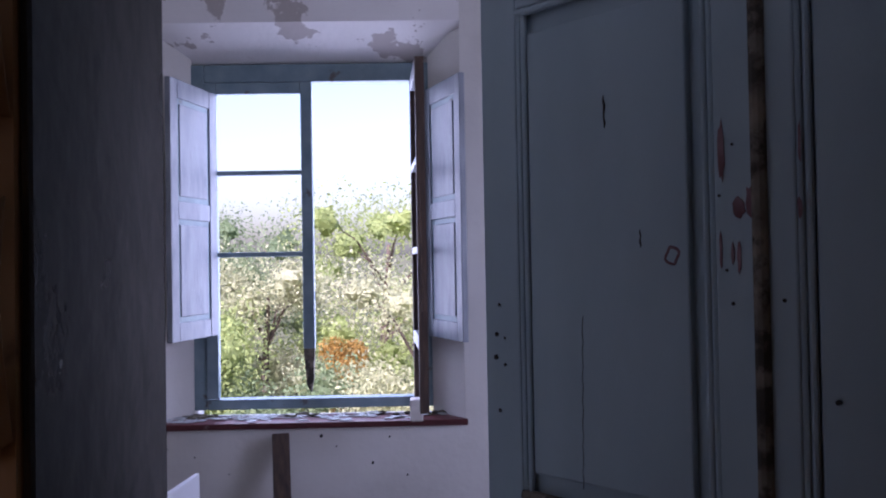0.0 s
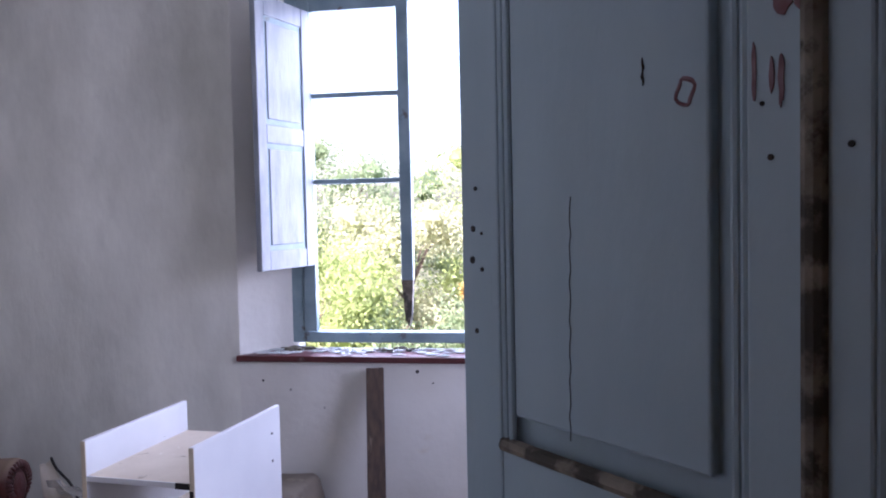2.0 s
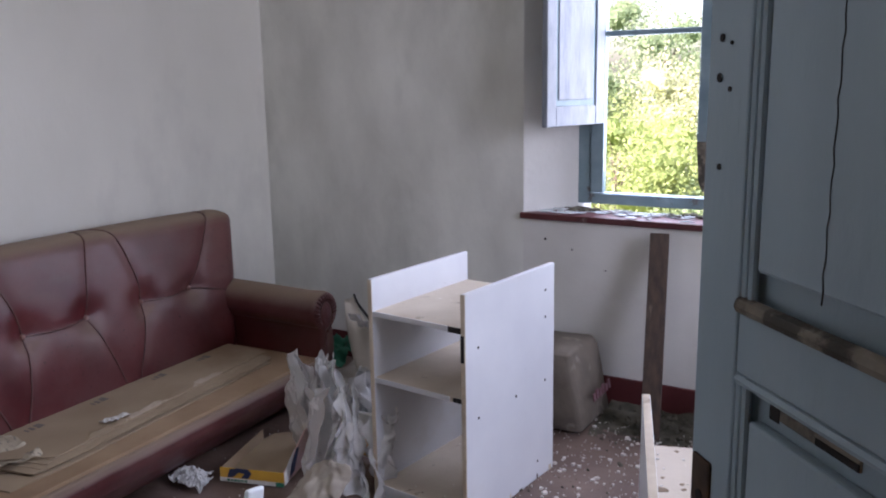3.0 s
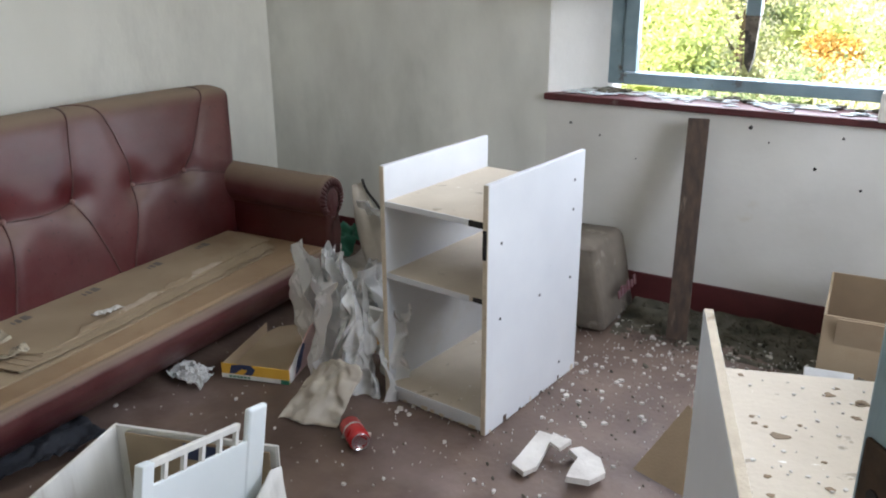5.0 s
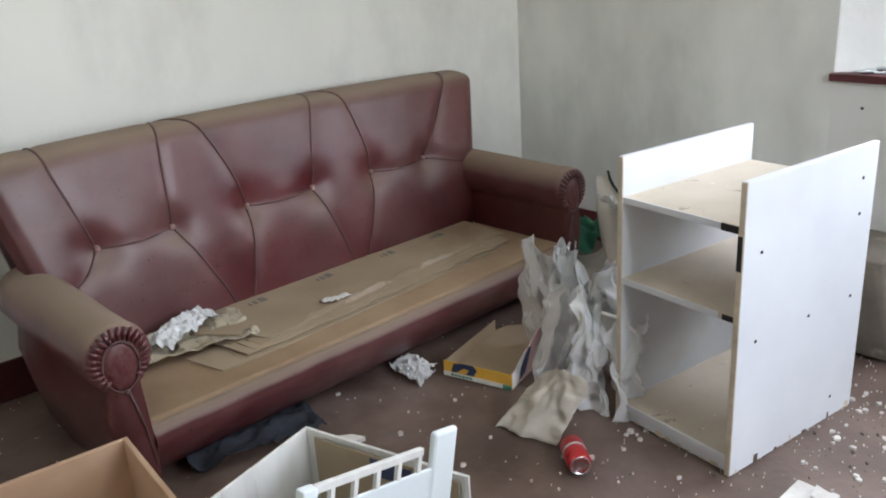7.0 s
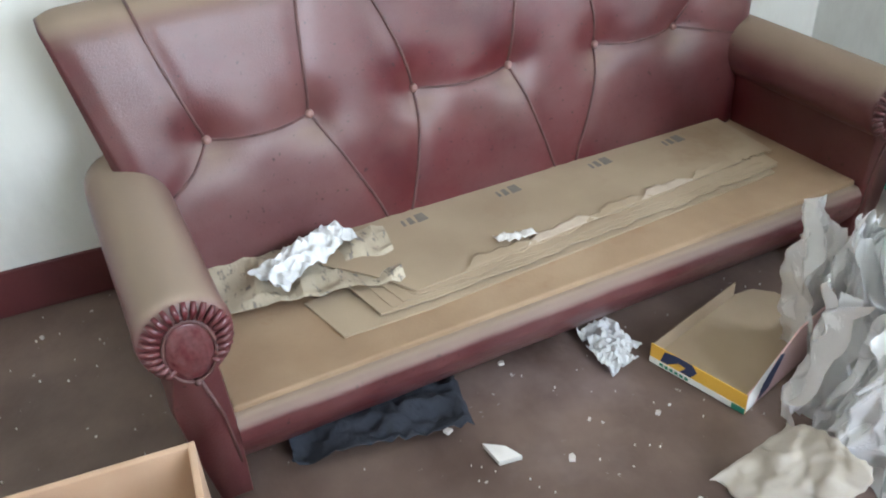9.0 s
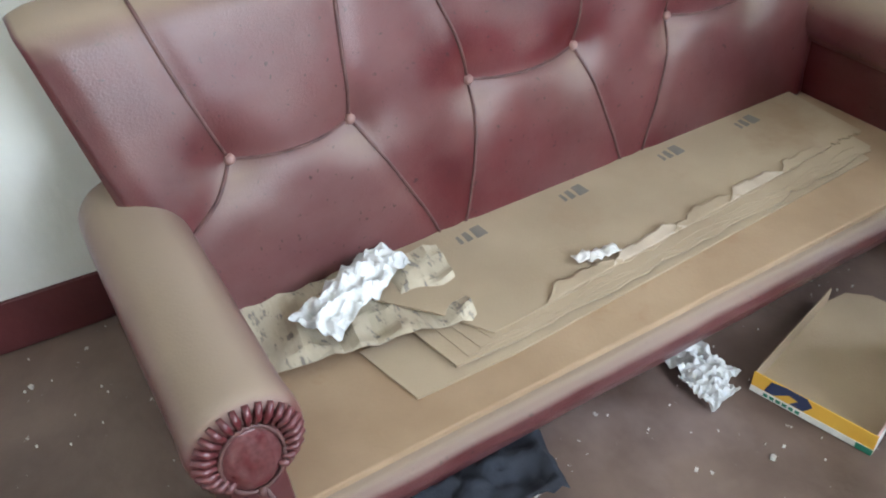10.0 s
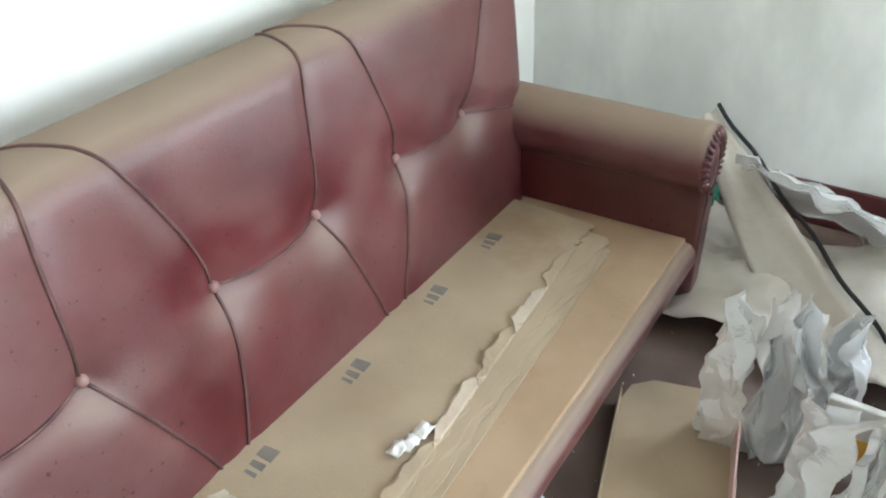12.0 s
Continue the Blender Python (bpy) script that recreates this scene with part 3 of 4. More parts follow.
rng = random.Random(17)
for x, z, r in ((0.16, 0.74, 0.007), (0.29, 0.70, 0.005), (0.95, 0.74, 0.004), (1.2, 0.78, 0.006), (1.12, 0.66, 0.008), (1.28, 0.6, 0.006), (0.88, 0.79, 0.009), (0.45, 0.62, 0.004)):
    b = prism([(x + r * rng.uniform(0.5, 1.3) * math.cos(k), z + r * rng.uniform(0.5, 1.3) * math.sin(k)) for k in range(6)], 0, 0.0015)
    b.transform(Matrix(((1, 0, 0, 0), (0, 0, -1, BACK), (0, 1, 0, 0), (0, 0, 0, 1))))
    tagged(part("plaster_hole", b, BLACK), "small dark hole in the whitewashed wall", "hole", "holes in the wall")

# ---- plank against the wall ----
top, foot = Vector((0.70, 4.02, 0.815)), Vector((0.757, 3.775, 0.0))
d = (top - foot)
pm = Matrix.Translation(foot) @ d.to_track_quat("Z", "Y").to_matrix().to_4x4()
pl = thing("plank", Matrix.Identity(4), "dark weathered plank leaning on the wall under the window", "plank")
b = box(-0.039, 0.039, -0.014, 0.014, 0.008, d.length, 0.003)
b.transform(pm)
part("board", b, PLANK, pl)

# ---- the two open cabinets ----


def cabinet(m, label, edging=MELAMINE):
    c = thing("cabinet", m, label, "cabinet", "open white cabinets")
    w, dp, h, t = 0.403, 0.565, 0.797, 0.017
    for x0 in (0, w - t):
        sp = part("side_panel", box(x0, x0 + t, 0, dp, 0, h, 0.0015), MELAMINE, c)
        part("edge_strip", box(x0 + 0.0005, x0 + t - 0.0005, -0.0025, 0, 0.0, h, 0), CHIPBOARD, sp, "raw chipboard edge")
        part("edge_strip", box(x0 + 0.001, x0 + t - 0.001, 0.001, dp - 0.001, h, h + 0.0015, 0), edging, sp)
        if x0 > 0.1:
            for yy, zz in ((0.07, 0.61), (0.5, 0.61), (0.07, 0.37), (0.3, 0.37), (0.5, 0.37), (0.45, 0.07), (0.5, 0.71)):
                part("dowel_hole", tube([(w - 0.001, yy, zz), (w + 0.0012, yy, zz)], 0.005, 8), BLACK, sp)
    for z in (0.687, 0.451, 0.055):
        s = part("shelf", box(t, w - t, 0.004, dp - 0.004, z - t, z, 0.001), DUSTY_SHELF, c, "dusty cream shelf")
        part("edge_strip", box(t, w - t - (0.05 if z > 0.3 else 0), 0.0005, 0.004, z - t, z, 0), MELAMINE, s, "chipped white edging")
    part("edge_damage", box(w - t - 0.0005, w - 0.004, -0.0035, -0.002, 0.575, 0.665, 0.0005), BLACK, c, "dark gap where the edging has come off")
    part("edge_damage", prism([(w - t - 0.052, -0.0005), (w - t, -0.0005), (w - t, 0.003), (w - t - 0.05, 0.003)], 0.668, 0.6865), BLACK, c, "dark broken shelf edge")
    part("edge_damage", prism([(w - t - 0.035, -0.0005), (w - t, -0.0005), (w - t, 0.003), (w - t - 0.03, 0.003)], 0.436, 0.4505), BLACK, c, "dark broken shelf edge")
    rr = random.Random(4)
    for k in range(9):
        u, h2 = t + 0.01 + 0.038 * k, rr.uniform(0.004, 0.014)
        part("chip", prism([(u, -0.0), (u + rr.uniform(0.012, 0.03), 0.0), (u + 0.01, 0.001)], 0.0, h2), CHIPBOARD, c, "chipped edge").location = (0, 0.0105, 0.0)
    for k in range(7):
        v, h2 = 0.02 + 0.08 * k * rr.uniform(0.8, 1.1), rr.uniform(0.006, 0.03)
        part("scuff", box(w - 0.0005, w + 0.0008, v, v + rr.uniform(0.003, 0.02), 0.0, h2), RUST if k % 3 else CHIPBOARD, c, "dark scuff")
    part("plinth", box(t, w - t, 0.012, 0.026, 0.0, 0.038, 0.002), MELAMINE, c, "chipped white plinth")
    return c


CAB1, CAB2 = pose(0.047, 2.852, 0.0, 0, 0, -5.8), pose(1.362, 1.727, 0.0, 0, 0, 18.7)
cab = cabinet(CAB1, "white melamine cabinet without drawers, on the floor")
cab2 = cabinet(CAB2, "white melamine cabinet with a dusty mould-spotted cream top", CHIPBOARD)
b = bmesh.new()
rng = random.Random(18)
for i in range(46):
    u, v, r = rng.uniform(0.03, 0.37), rng.uniform(0.02, 0.54), 0.003 + 0.011 * rng.random() ** 3
    prism([(u + 1.3 * r * rng.uniform(0.6, 1.3) * math.cos(6.283 * k / 9), v + r * rng.uniform(0.6, 1.3) * math.sin(6.283 * k / 9)) for k in range(9)], 0.6872, 0.6882, b)
b.transform(CAB2)
tagged(part("mould_spots", b, CARD_DARK), "dark mould spots on the cabinet top", "stain", kind="stuff")
b = bmesh.new()
rng = random.Random(8)
for i in range(120):
    u, v, r = rng.uniform(0.03, 0.37), rng.uniform(0.02, 0.54), rng.uniform(0.001, 0.0036)
    n = 6
    prism([(u + r * rng.uniform(0.6, 1.4) * math.cos(6.283 * k / n), v + r * rng.uniform(0.6, 1.4) * math.sin(6.283 * k / n)) for k in range(n)], 0.688, 0.690, b)
b.transform(CAB2)
tagged(part("plaster_specks", b, CHIP), "white plaster specks on the cabinet top", "debris", kind="stuff")

# ---- sofa ----
SOFA = Matrix.Translation((-0.577, 1.731, 0)) @ Matrix(((-0.0546, -0.9985, 0, 0), (0.9985, -0.0546, 0, 0), (0, 0, 1, 0), (0, 0, 0, 1)))
sofa = thing("sofa", SOFA, "dusty oxblood vinyl button-back sofa with scroll arms", "sofa")
SL = 1.647
PROF = [(0.455, 0.20), (0.468, 0.34), (0.492, 0.50), (0.515, 0.62), (0.536, 0.72), (0.553, 0.80), (0.566, 0.836), (0.605, 0.854), (0.69, 0.852), (0.738, 0.81), (0.745, 0.6), (0.745, 0.12)]
acc = [0.0]
for (a, c), (e, g) in zip(PROF, PROF[1:]):
    acc.append(acc[-1] + math.hypot(e - a, g - c))


def profile(l):
    l = min(max(l, 0.0), acc[-1])
    for i in range(len(acc) - 1):
        if l <= acc[i + 1]:
            f = (l - acc[i]) / (acc[i + 1] - acc[i])
            (a, c), (e, g) = PROF[i], PROF[i + 1]
            p, q = PROF[max(i - 1, 0)], PROF[min(i + 2, len(PROF) - 1)]
            h = lambda k: 0.5 * (2 * (a, c)[k] + ((e, g)[k] - p[k]) * f + (2 * p[k] - 5 * (a, c)[k] + 4 * (e, g)[k] - q[k]) * f * f + (3 * (a, c)[k] - p[k] - 3 * (e, g)[k] + q[k]) * f ** 3)
            return h(0), h(1)
    return PROF[-1]


LB = 0.36          # height of the buttons along the profile
LT = 0.79          # where the cords meet on the top
BU = [0.17] + [0.145 + 0.2525 * i for i in range(1, 6)]
MID = lambda i, j: (BU[i] + BU[j]) / 2
CORDS = []
for i, j in ((1, 2), (3, 4)):
    m_ = MID(i, j)
    CORDS += [((BU[i], LB), (m_ - 0.045, LT), -0.012), ((BU[j], LB), (m_ - 0.03, LT), 0.02), ((BU[i], LB), (m_ + 0.005, 0.035), 0.0), ((BU[j], LB), (m_ + 0.04, 0.035), 0.015)]
CORDS += [((BU[0], LB), (0.14, LT), -0.012), ((BU[5], LB), (SL - 0.085, LT), 0.012)]
CORDS += [((BU[0], LB), (-0.01, 0.22), 0.02), ((BU[5], LB), (SL + 0.01, 0.30), -0.01)]
CORDS += [((BU[i], LB), (BU[i + 1], LB), 0.012) for i in (0, 2, 4)]


def cord_points(c, n=20):
    (u0, l0), (u1, l1), sag = c
    out = []
    for k in range(n + 1):
        f = k / n
        bow = sag * 4 * f * (1 - f)
        if abs(l1 - l0) < 0.01:
            out.append((u0 + (u1 - u0) * f, l0 - bow))
        else:
            out.append((u0 + (u1 - u0) * f + bow, l0 + (l1 - l0) * f))
    return out


CP = [cord_points(c) for c in CORDS]
CARR = np.array([p for c in CP for p in c])


def puff(u, l):
    dd = float(np.min(np.hypot(CARR[:, 0] - u, CARR[:, 1] - l)))
    db = min(math.hypot(u - x, l - LB) for x in BU)
    p = 0.010 - 0.005 * math.exp(-(dd / 0.02) ** 2) - 0.03 * math.exp(-(db / 0.05) ** 1.6)
    fade = min(1, max(0, (0.86 - l) / 0.12)) * min(1, max(0, l / 0.06))
    return p * fade


def back_at(u, l, lift=0.0):
    v, z = profile(l)
    v2, z2 = profile(l + 0.004)
    v1, z1 = profile(l - 0.004)
    n = Vector((0, -(z2 - z1), v2 - v1)).normalized()
    k = (min(max(z, 0.3), 0.85) - 0.3) / 0.55
    s = u / SL
    uu = u + (s - 0.5) * 2 * (0.015 + 0.125 * k) if 0 <= s <= 1 else u + math.copysign(0.015 + 0.125 * k, s - 0.5)
    e = min(1.0, max(0.0, min(u + 0.03, SL + 0.03 - u) / 0.05))
    o = puff(u, l) * e - 0.012 * (1 - e) ** 2 + lift
    arch = 0.02 * k * math.sin(math.pi * min(max(s, 0.0), 1.0)) ** 0.7
    return Vector((uu, v, z + arch)) + n * o


b = grid(lambda s, t: back_at(-0.02 + (SL + 0.04) * s, acc[-1] * t), 150, 70)
rim = [e for e in b.edges if e.is_boundary]
bmesh.ops.holes_fill(b, edges=rim, sides=0)
backrest = part("backrest", b, LEATHER_DUST, sofa, "button-tufted vinyl back with dust on top", smooth=True)
for c in CP:
    part("piping", tube([back_at(u, l, 0.002) for u, l in c], 0.0036, 6), CORD, backrest, smooth=True)
for u in BU:
    part("button", ball(back_at(u, LB, 0.005), 0.0115), BUTTON, backrest, smooth=True)

# seat: fibreboard on a padded front rail
part("seat_board", box(-0.033, SL + 0.033, -0.005, 0.47, 0.222, 0.24, 0.004), HARDBOARD, sofa, "bare tan fibreboard seat without cushions")
FR = [(0.0, 0.228), (-0.018, 0.225), (-0.034, 0.205), (-0.036, 0.175), (-0.02, 0.135), (0.012, 0.09), (0.055, 0.05), (0.085, 0.03), (0.2, 0.03)]
b = grid(lambda s, t: (-0.035 + (SL + 0.07) * s, FR[0][0] + (np.interp(t * 8, range(9), [q[0] for q in FR])) + 0.003 * fbm(s * 12, t * 3), np.interp(t * 8, range(9), [q[1] for q in FR])), 60, 24)
part("front_rail", b, LEATHER_DUST, sofa, "padded vinyl front rail scuffed along its top", smooth=True)
# black filler under the seat; its colour stands in for the shade there
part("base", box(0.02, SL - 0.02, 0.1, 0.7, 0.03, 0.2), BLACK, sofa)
for u in (0.03, SL - 0.03):
    for v in (0.16, 0.66):
        part("foot", box(u - 0.025, u + 0.025, v - 0.025, v + 0.025, 0, 0.04, 0.004), PLANK, sofa)


def arm(u0, side):
    # outline of the scroll in u and z, seen from the front
    out = []
    for k in range(28):
        a = math.radians(-60 + 300 * k / 27)
        out.append((0.088 * math.cos(a), 0.45 + 0.088 * math.sin(a)))
    out = [(0.05, 0.02), (0.052, 0.2)] + out + [(-0.06, 0.29), (-0.045, 0.18), (-0.015, 0.02)]
    out = [(side * x, z) for x, z in out]
    n = len(out)
    b = bmesh.new()
    rings = []
    for v, sc, dz in ((-0.03, 0.90, 0), (-0.022, 0.97, 0), (-0.005, 1, 0), (0.05, 0.97, 0), (0.3, 0.99, 0.004), (0.55, 1, 0.008), (0.62, 0.98, 0.008)):
        rings.append([b.verts.new((u0 + x * sc, v, z + dz - (1 - sc) * (z - 0.3) * 0.5)) for x, z in out])
    for p, q in zip(rings, rings[1:]):
        for k in range(n):
            b.faces.new((p[k], p[(k + 1) % n], q[(k + 1) % n], q[k]))
    b.faces.new(rings[0])
    b.faces.new(rings[-1][::-1])
    a = part("arm", b, LEATHER_DUST, sofa, "rolled scroll arm thick with dust on top", smooth=True)
    # pleats that fan round the front of the scroll
    for k in range(22):
        t = math.radians(-50 + 280 * k / 21)
        c, s_ = math.cos(t), math.sin(t)
        p0, p1 = (u0 + 0.05 * c, -0.034, 0.44 + 0.056 * s_), (u0 + 0.081 * c, -0.029, 0.448 + 0.081 * s_)
        pm_ = tuple((x + y) / 2 + (-0.006 if i == 1 else 0) for i, (x, y) in enumerate(zip(p0, p1)))
        part("pleat", tube([p0, pm_, p1], [0.0035, 0.0062, 0.005], 6), LEATHER, a, smooth=True)
    part("medallion", ball((0, 0, 0), 1), LEATHER, a, smooth=True).matrix_local = Matrix.Translation((u0, -0.031, 0.425)) @ Matrix.Diagonal((0.045, 0.009, 0.065, 1))
    part("piping", tube([(u0 + 0.047 * math.cos(q), -0.034, 0.425 + 0.068 * math.sin(q)) for q in [i * 6.283 / 24 for i in range(25)]], 0.0035, 6), CORD, a, smooth=True)
    part("piping", tube([(u0 + side * 0.005, -0.033, 0.355), (u0 + side * 0.03, -0.03, 0.25), (u0 + side * 0.04, -0.028, 0.12)], 0.004, 6), CORD, a, smooth=True)
    part("button", ball((u0, -0.036, 0.355), 0.008), CORD, a, smooth=True)


arm(-0.083, 1)
arm(SL + 0.083, -1)

# ---- things on the sofa ----


def on_sofa(bm):
    bm.transform(SOFA)
    return bm


def sheet(name, pts, z, label, mat=CARD, t=0.004, torn=()):
    rng_ = random.Random(len(pts) + int(z * 1e4))
    out = []
    for i, (p, q) in enumerate(zip(pts, pts[1:] + pts[:1])):
        n = 26 if i in torn else 4
        for k in range(n):
            f = k / n
            j = rng_.uniform(-0.009, 0.009) if i in torn and k else 0
            out.append((p[0] + (q[0] - p[0]) * f, p[1] + (q[1] - p[1]) * f + j))
    b = prism(out, z, z + t)
    return tagged(part(name, on_sofa(b), mat), label, "cardboard", "cardboard on the sofa")


sheet("cardboard_sheet", [(0.235, 0.08), (0.44, 0.075), (1.53, 0.135), (1.56, 0.3), (0.2, 0.24)], 0.241, "bottom sheet of flattened brown cardboard on the sofa seat")
sheet("cardboard_sheet", [(0.33, 0.10), (0.46, 0.093), (1.55, 0.148), (1.57, 0.30), (0.3, 0.26)], 0.2515, "torn middle sheet of flattened cardboard on the sofa seat", torn=(1,))
for k in range(3):
    sheet("cardboard_sheet", [(0.36 + 0.03 * k, 0.106 + 0.006 * k), (0.5, 0.1 + 0.005 * k), (1.56 - 0.02 * k, 0.156 + 0.009 * k), (1.575, 0.31), (0.33 + 0.02 * k, 0.3)], 0.2558 + 0.0021 * k, "thin ply of flattened cardboard in the stack on the sofa", CARD, t=0.0015, torn=(1,))
top_sheet = sheet("cardboard_sheet", [(0.43, 0.125), (0.62, 0.135), (1.47, 0.205), (1.59, 0.21), (1.61, 0.455), (0.37, 0.455), (0.28, 0.34), (0.36, 0.24)], 0.262, "large top sheet of flattened brown cardboard on the sofa seat", t=0.004, torn=(1, 2))
for u in (0.52, 0.80, 1.10, 1.36):
    for du, w, h in ((0, 0.010, 0.03), (0.018, 0.016, 0.034), (0.042, 0.03, 0.04)):
        part("printed_mark", on_sofa(prism([(u + du, 0.385), (u + du + w, 0.388), (u + du + w * 0.9, 0.385 + h), (u + du + 0.002, 0.383 + h)], 0.2662, 0.2667)), INK, top_sheet, "faint grey print")
# torn strips that stand up along the fold
rng = random.Random(12)
for k in range(5):
    u0, ln = 0.56 + 0.18 * k, rng.uniform(0.17, 0.24)
    b = grid(lambda s, t: (u0 + ln * s, 0.128 + 0.075 * (u0 + ln * s - 0.5) + 0.042 * t * (0.7 + 0.5 * fbm(s * 3, k + 7)) * min(1, 5 * s, 5 - 5 * s) + 0.003 * fbm(s * 14, k), 0.2675 + 0.006 * t * abs(math.sin(5 * s + k)) + 0.003 * abs(fbm(s * 12, t * 4, k))), 30, 6, 0.0012)
    tagged(part("cardboard_strip", on_sofa(b), CARD_PALE if k % 2 else CARD, smooth=True), "torn curled cardboard strip on the sofa seat", "cardboard", "torn strips")


def crumple(name, m, sx, sy, amp, seed, mat, label, category, freq=2.4, lump=0.0, n=26):
    def f(s, t):
        x, y = (s - 0.5) * sx, (t - 0.5) * sy
        q = Vector((s * freq, t * freq * sy / sx, seed))
        ridge = 1 - abs(noise.noise(q)) * 2
        z = amp * (0.5 * ridge + 0.4 * (1 - 2 * abs(noise.noise(q * 2.3)))+ 0.1 * noise.noise(q * 4))
        z = max(z, -0.2 * amp) + 0.25 * amp
        g = math.exp(-((s - 0.5) ** 2 + (t - 0.5) ** 2) * 9)
        z += lump * g * (0.6 + 0.8 * abs(noise.noise(q * 1.7)))
        e = 0.06 * noise.noise(q * 1.3 + Vector((9, 0, 0)))
        return (x * (1 + e), y * (1 - e), max(z, 0.001))
    b = grid(f, n, n, 0.0012)
    b.transform(m)
    return tagged(part(name, b, mat, smooth=mat not in (PAPER, NEWS)), label, category)


crumple("newspaper", SOFA @ pose(0.24, 0.335, 0.247, 0, 0, -12), 0.44, 0.24, 0.03, 2.0, NEWS, "crumpled yellowed newspaper on the sofa seat", "newspaper")
crumple("crumpled_paper", SOFA @ pose(0.25, 0.36, 0.262, 0, 0, 30), 0.27, 0.11, 0.04, 5.0, PAPER, "crumpled white paper lying on the newspaper", "paper", 4.5, 0.025)
for k, (u, v) in enumerate(((0.72, 0.19), (0.76, 0.185), (0.70, 0.2))):
    crumple("plaster_crumb", SOFA @ pose(u, v, 0.266), 0.04, 0.03, 0.012, 20 + k, CHIP, "small curled scrap on the cardboard", "scrap", 2.0, 0.008, 8)

# ---- cartons ----


def carton(m, w, dp, h, t, outer, inner, label, walls="nesw"):
    c = thing("cardboard_box", m, label, "box")
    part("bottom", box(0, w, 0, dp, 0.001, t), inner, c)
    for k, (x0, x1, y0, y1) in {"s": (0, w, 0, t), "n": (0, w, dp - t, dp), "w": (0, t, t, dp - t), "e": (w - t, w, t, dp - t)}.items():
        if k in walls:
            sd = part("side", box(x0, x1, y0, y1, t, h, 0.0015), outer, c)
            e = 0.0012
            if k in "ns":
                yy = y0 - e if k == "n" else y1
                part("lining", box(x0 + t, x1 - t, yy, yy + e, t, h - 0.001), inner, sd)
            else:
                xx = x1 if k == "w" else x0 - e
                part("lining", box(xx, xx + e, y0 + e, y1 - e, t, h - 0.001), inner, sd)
    return c


# tall white carton with a plastic grille standing in it
WB = pose(0.156, 1.759, 0, 0, 0, 17.8) @ Matrix.Translation((0, -0.42, 0))
wb = carton(WB, 0.36, 0.42, 0.505, 0.005, CARD_WHITE, CARD_WHITE, "tall open white-lined cardboard box", "nsw")
part("inner_flap", box(0.03, 0.345, 0.405, 0.409, 0.2, 0.495, 0.001), CARD, wb, "brown inner flap")
part("tape", box(0.16, 0.25, 0.4035, 0.405, 0.455, 0.49), NAVY, wb, "blue-grey printed strip")
b = grid(lambda s, t: (0.36 + 0.012 * math.sin(3 * t) + 0.004 * fbm(s * 4, t * 4), 0.42 * s, 0.002 + t * (0.33 + 0.155 * s ** 0.7 - 0.03 * max(0, s - 0.9) * 10)), 20, 14, 0.004)
part("torn_side", b, CARD_WHITE, wb, "torn bowed side with a slanting edge", smooth=True)
gp0, gp1 = Vector((0.521, 1.548, 0.652)), Vector((0.486, 1.859, 0.58))
gx = (gp1 - gp0).normalized()
gy = Vector((1, 0.1, 0)).normalized()
gy = (gy - gx * gy.dot(gx)).normalized()
gz = gx.cross(gy)
if gz.z < 0:
    gz = -gz
GR = Matrix.Translation(gp0) @ Matrix((( gx.x, gy.x, gz.x, 0), (gx.y, gy.y, gz.y, 0), (gx.z, gy.z, gz.z, 0), (0, 0, 0, 1)))
gr = thing("appliance_grille", GR, "white plastic appliance panel with a slotted grille, standing in the box", "grille")
part("sheet", box(0.0, 0.30, -0.006, 0.0, -0.5, -0.04, 0.002), PLASTIC_WHITE, gr)
part("end_post", box(-0.004, 0.022, -0.014, 0.004, -0.5, 0.0, 0.002), PLASTIC_WHITE, gr)
part("top_bar", box(0.022, 0.24, -0.01, 0.0, -0.012, 0.0, 0.001), CARD_WHITE, gr, "cream grille bar")
for k in range(5):
    part("slat", box(0.05 + 0.045 * k, 0.058 + 0.045 * k, -0.009, -0.001, -0.042, -0.011), CARD_WHITE, gr)
part("bracket", box(0.262, 0.318, -0.012, 0.002, -0.2, 0.02, 0.006), PLASTIC_WHITE, gr)
part("slot", box(0.275, 0.305, -0.0128, -0.0115, -0.02, -0.014), BLACK, gr)
part("slot", box(0.275, 0.279, -0.0128, -0.0115, -0.034, -0.014), BLACK, gr)

# low peach-coloured carton with newspaper in it
LBX = pose(-0.512, 1.225, 0, 0, 0, -3)
lb = carton(LBX, 0.465, 0.39, 0.265, 0.012, CARD_PEACH, CARD_PEACH, "low open peach-brown cardboard box on the floor")
crumple("newspaper", LBX @ pose(0.23, 0.175, 0.014), 0.42, 0.31, 0.022, 31.0, NEWS, "crumpled newspaper lying in a cardboard box", "newspaper", 4.0)

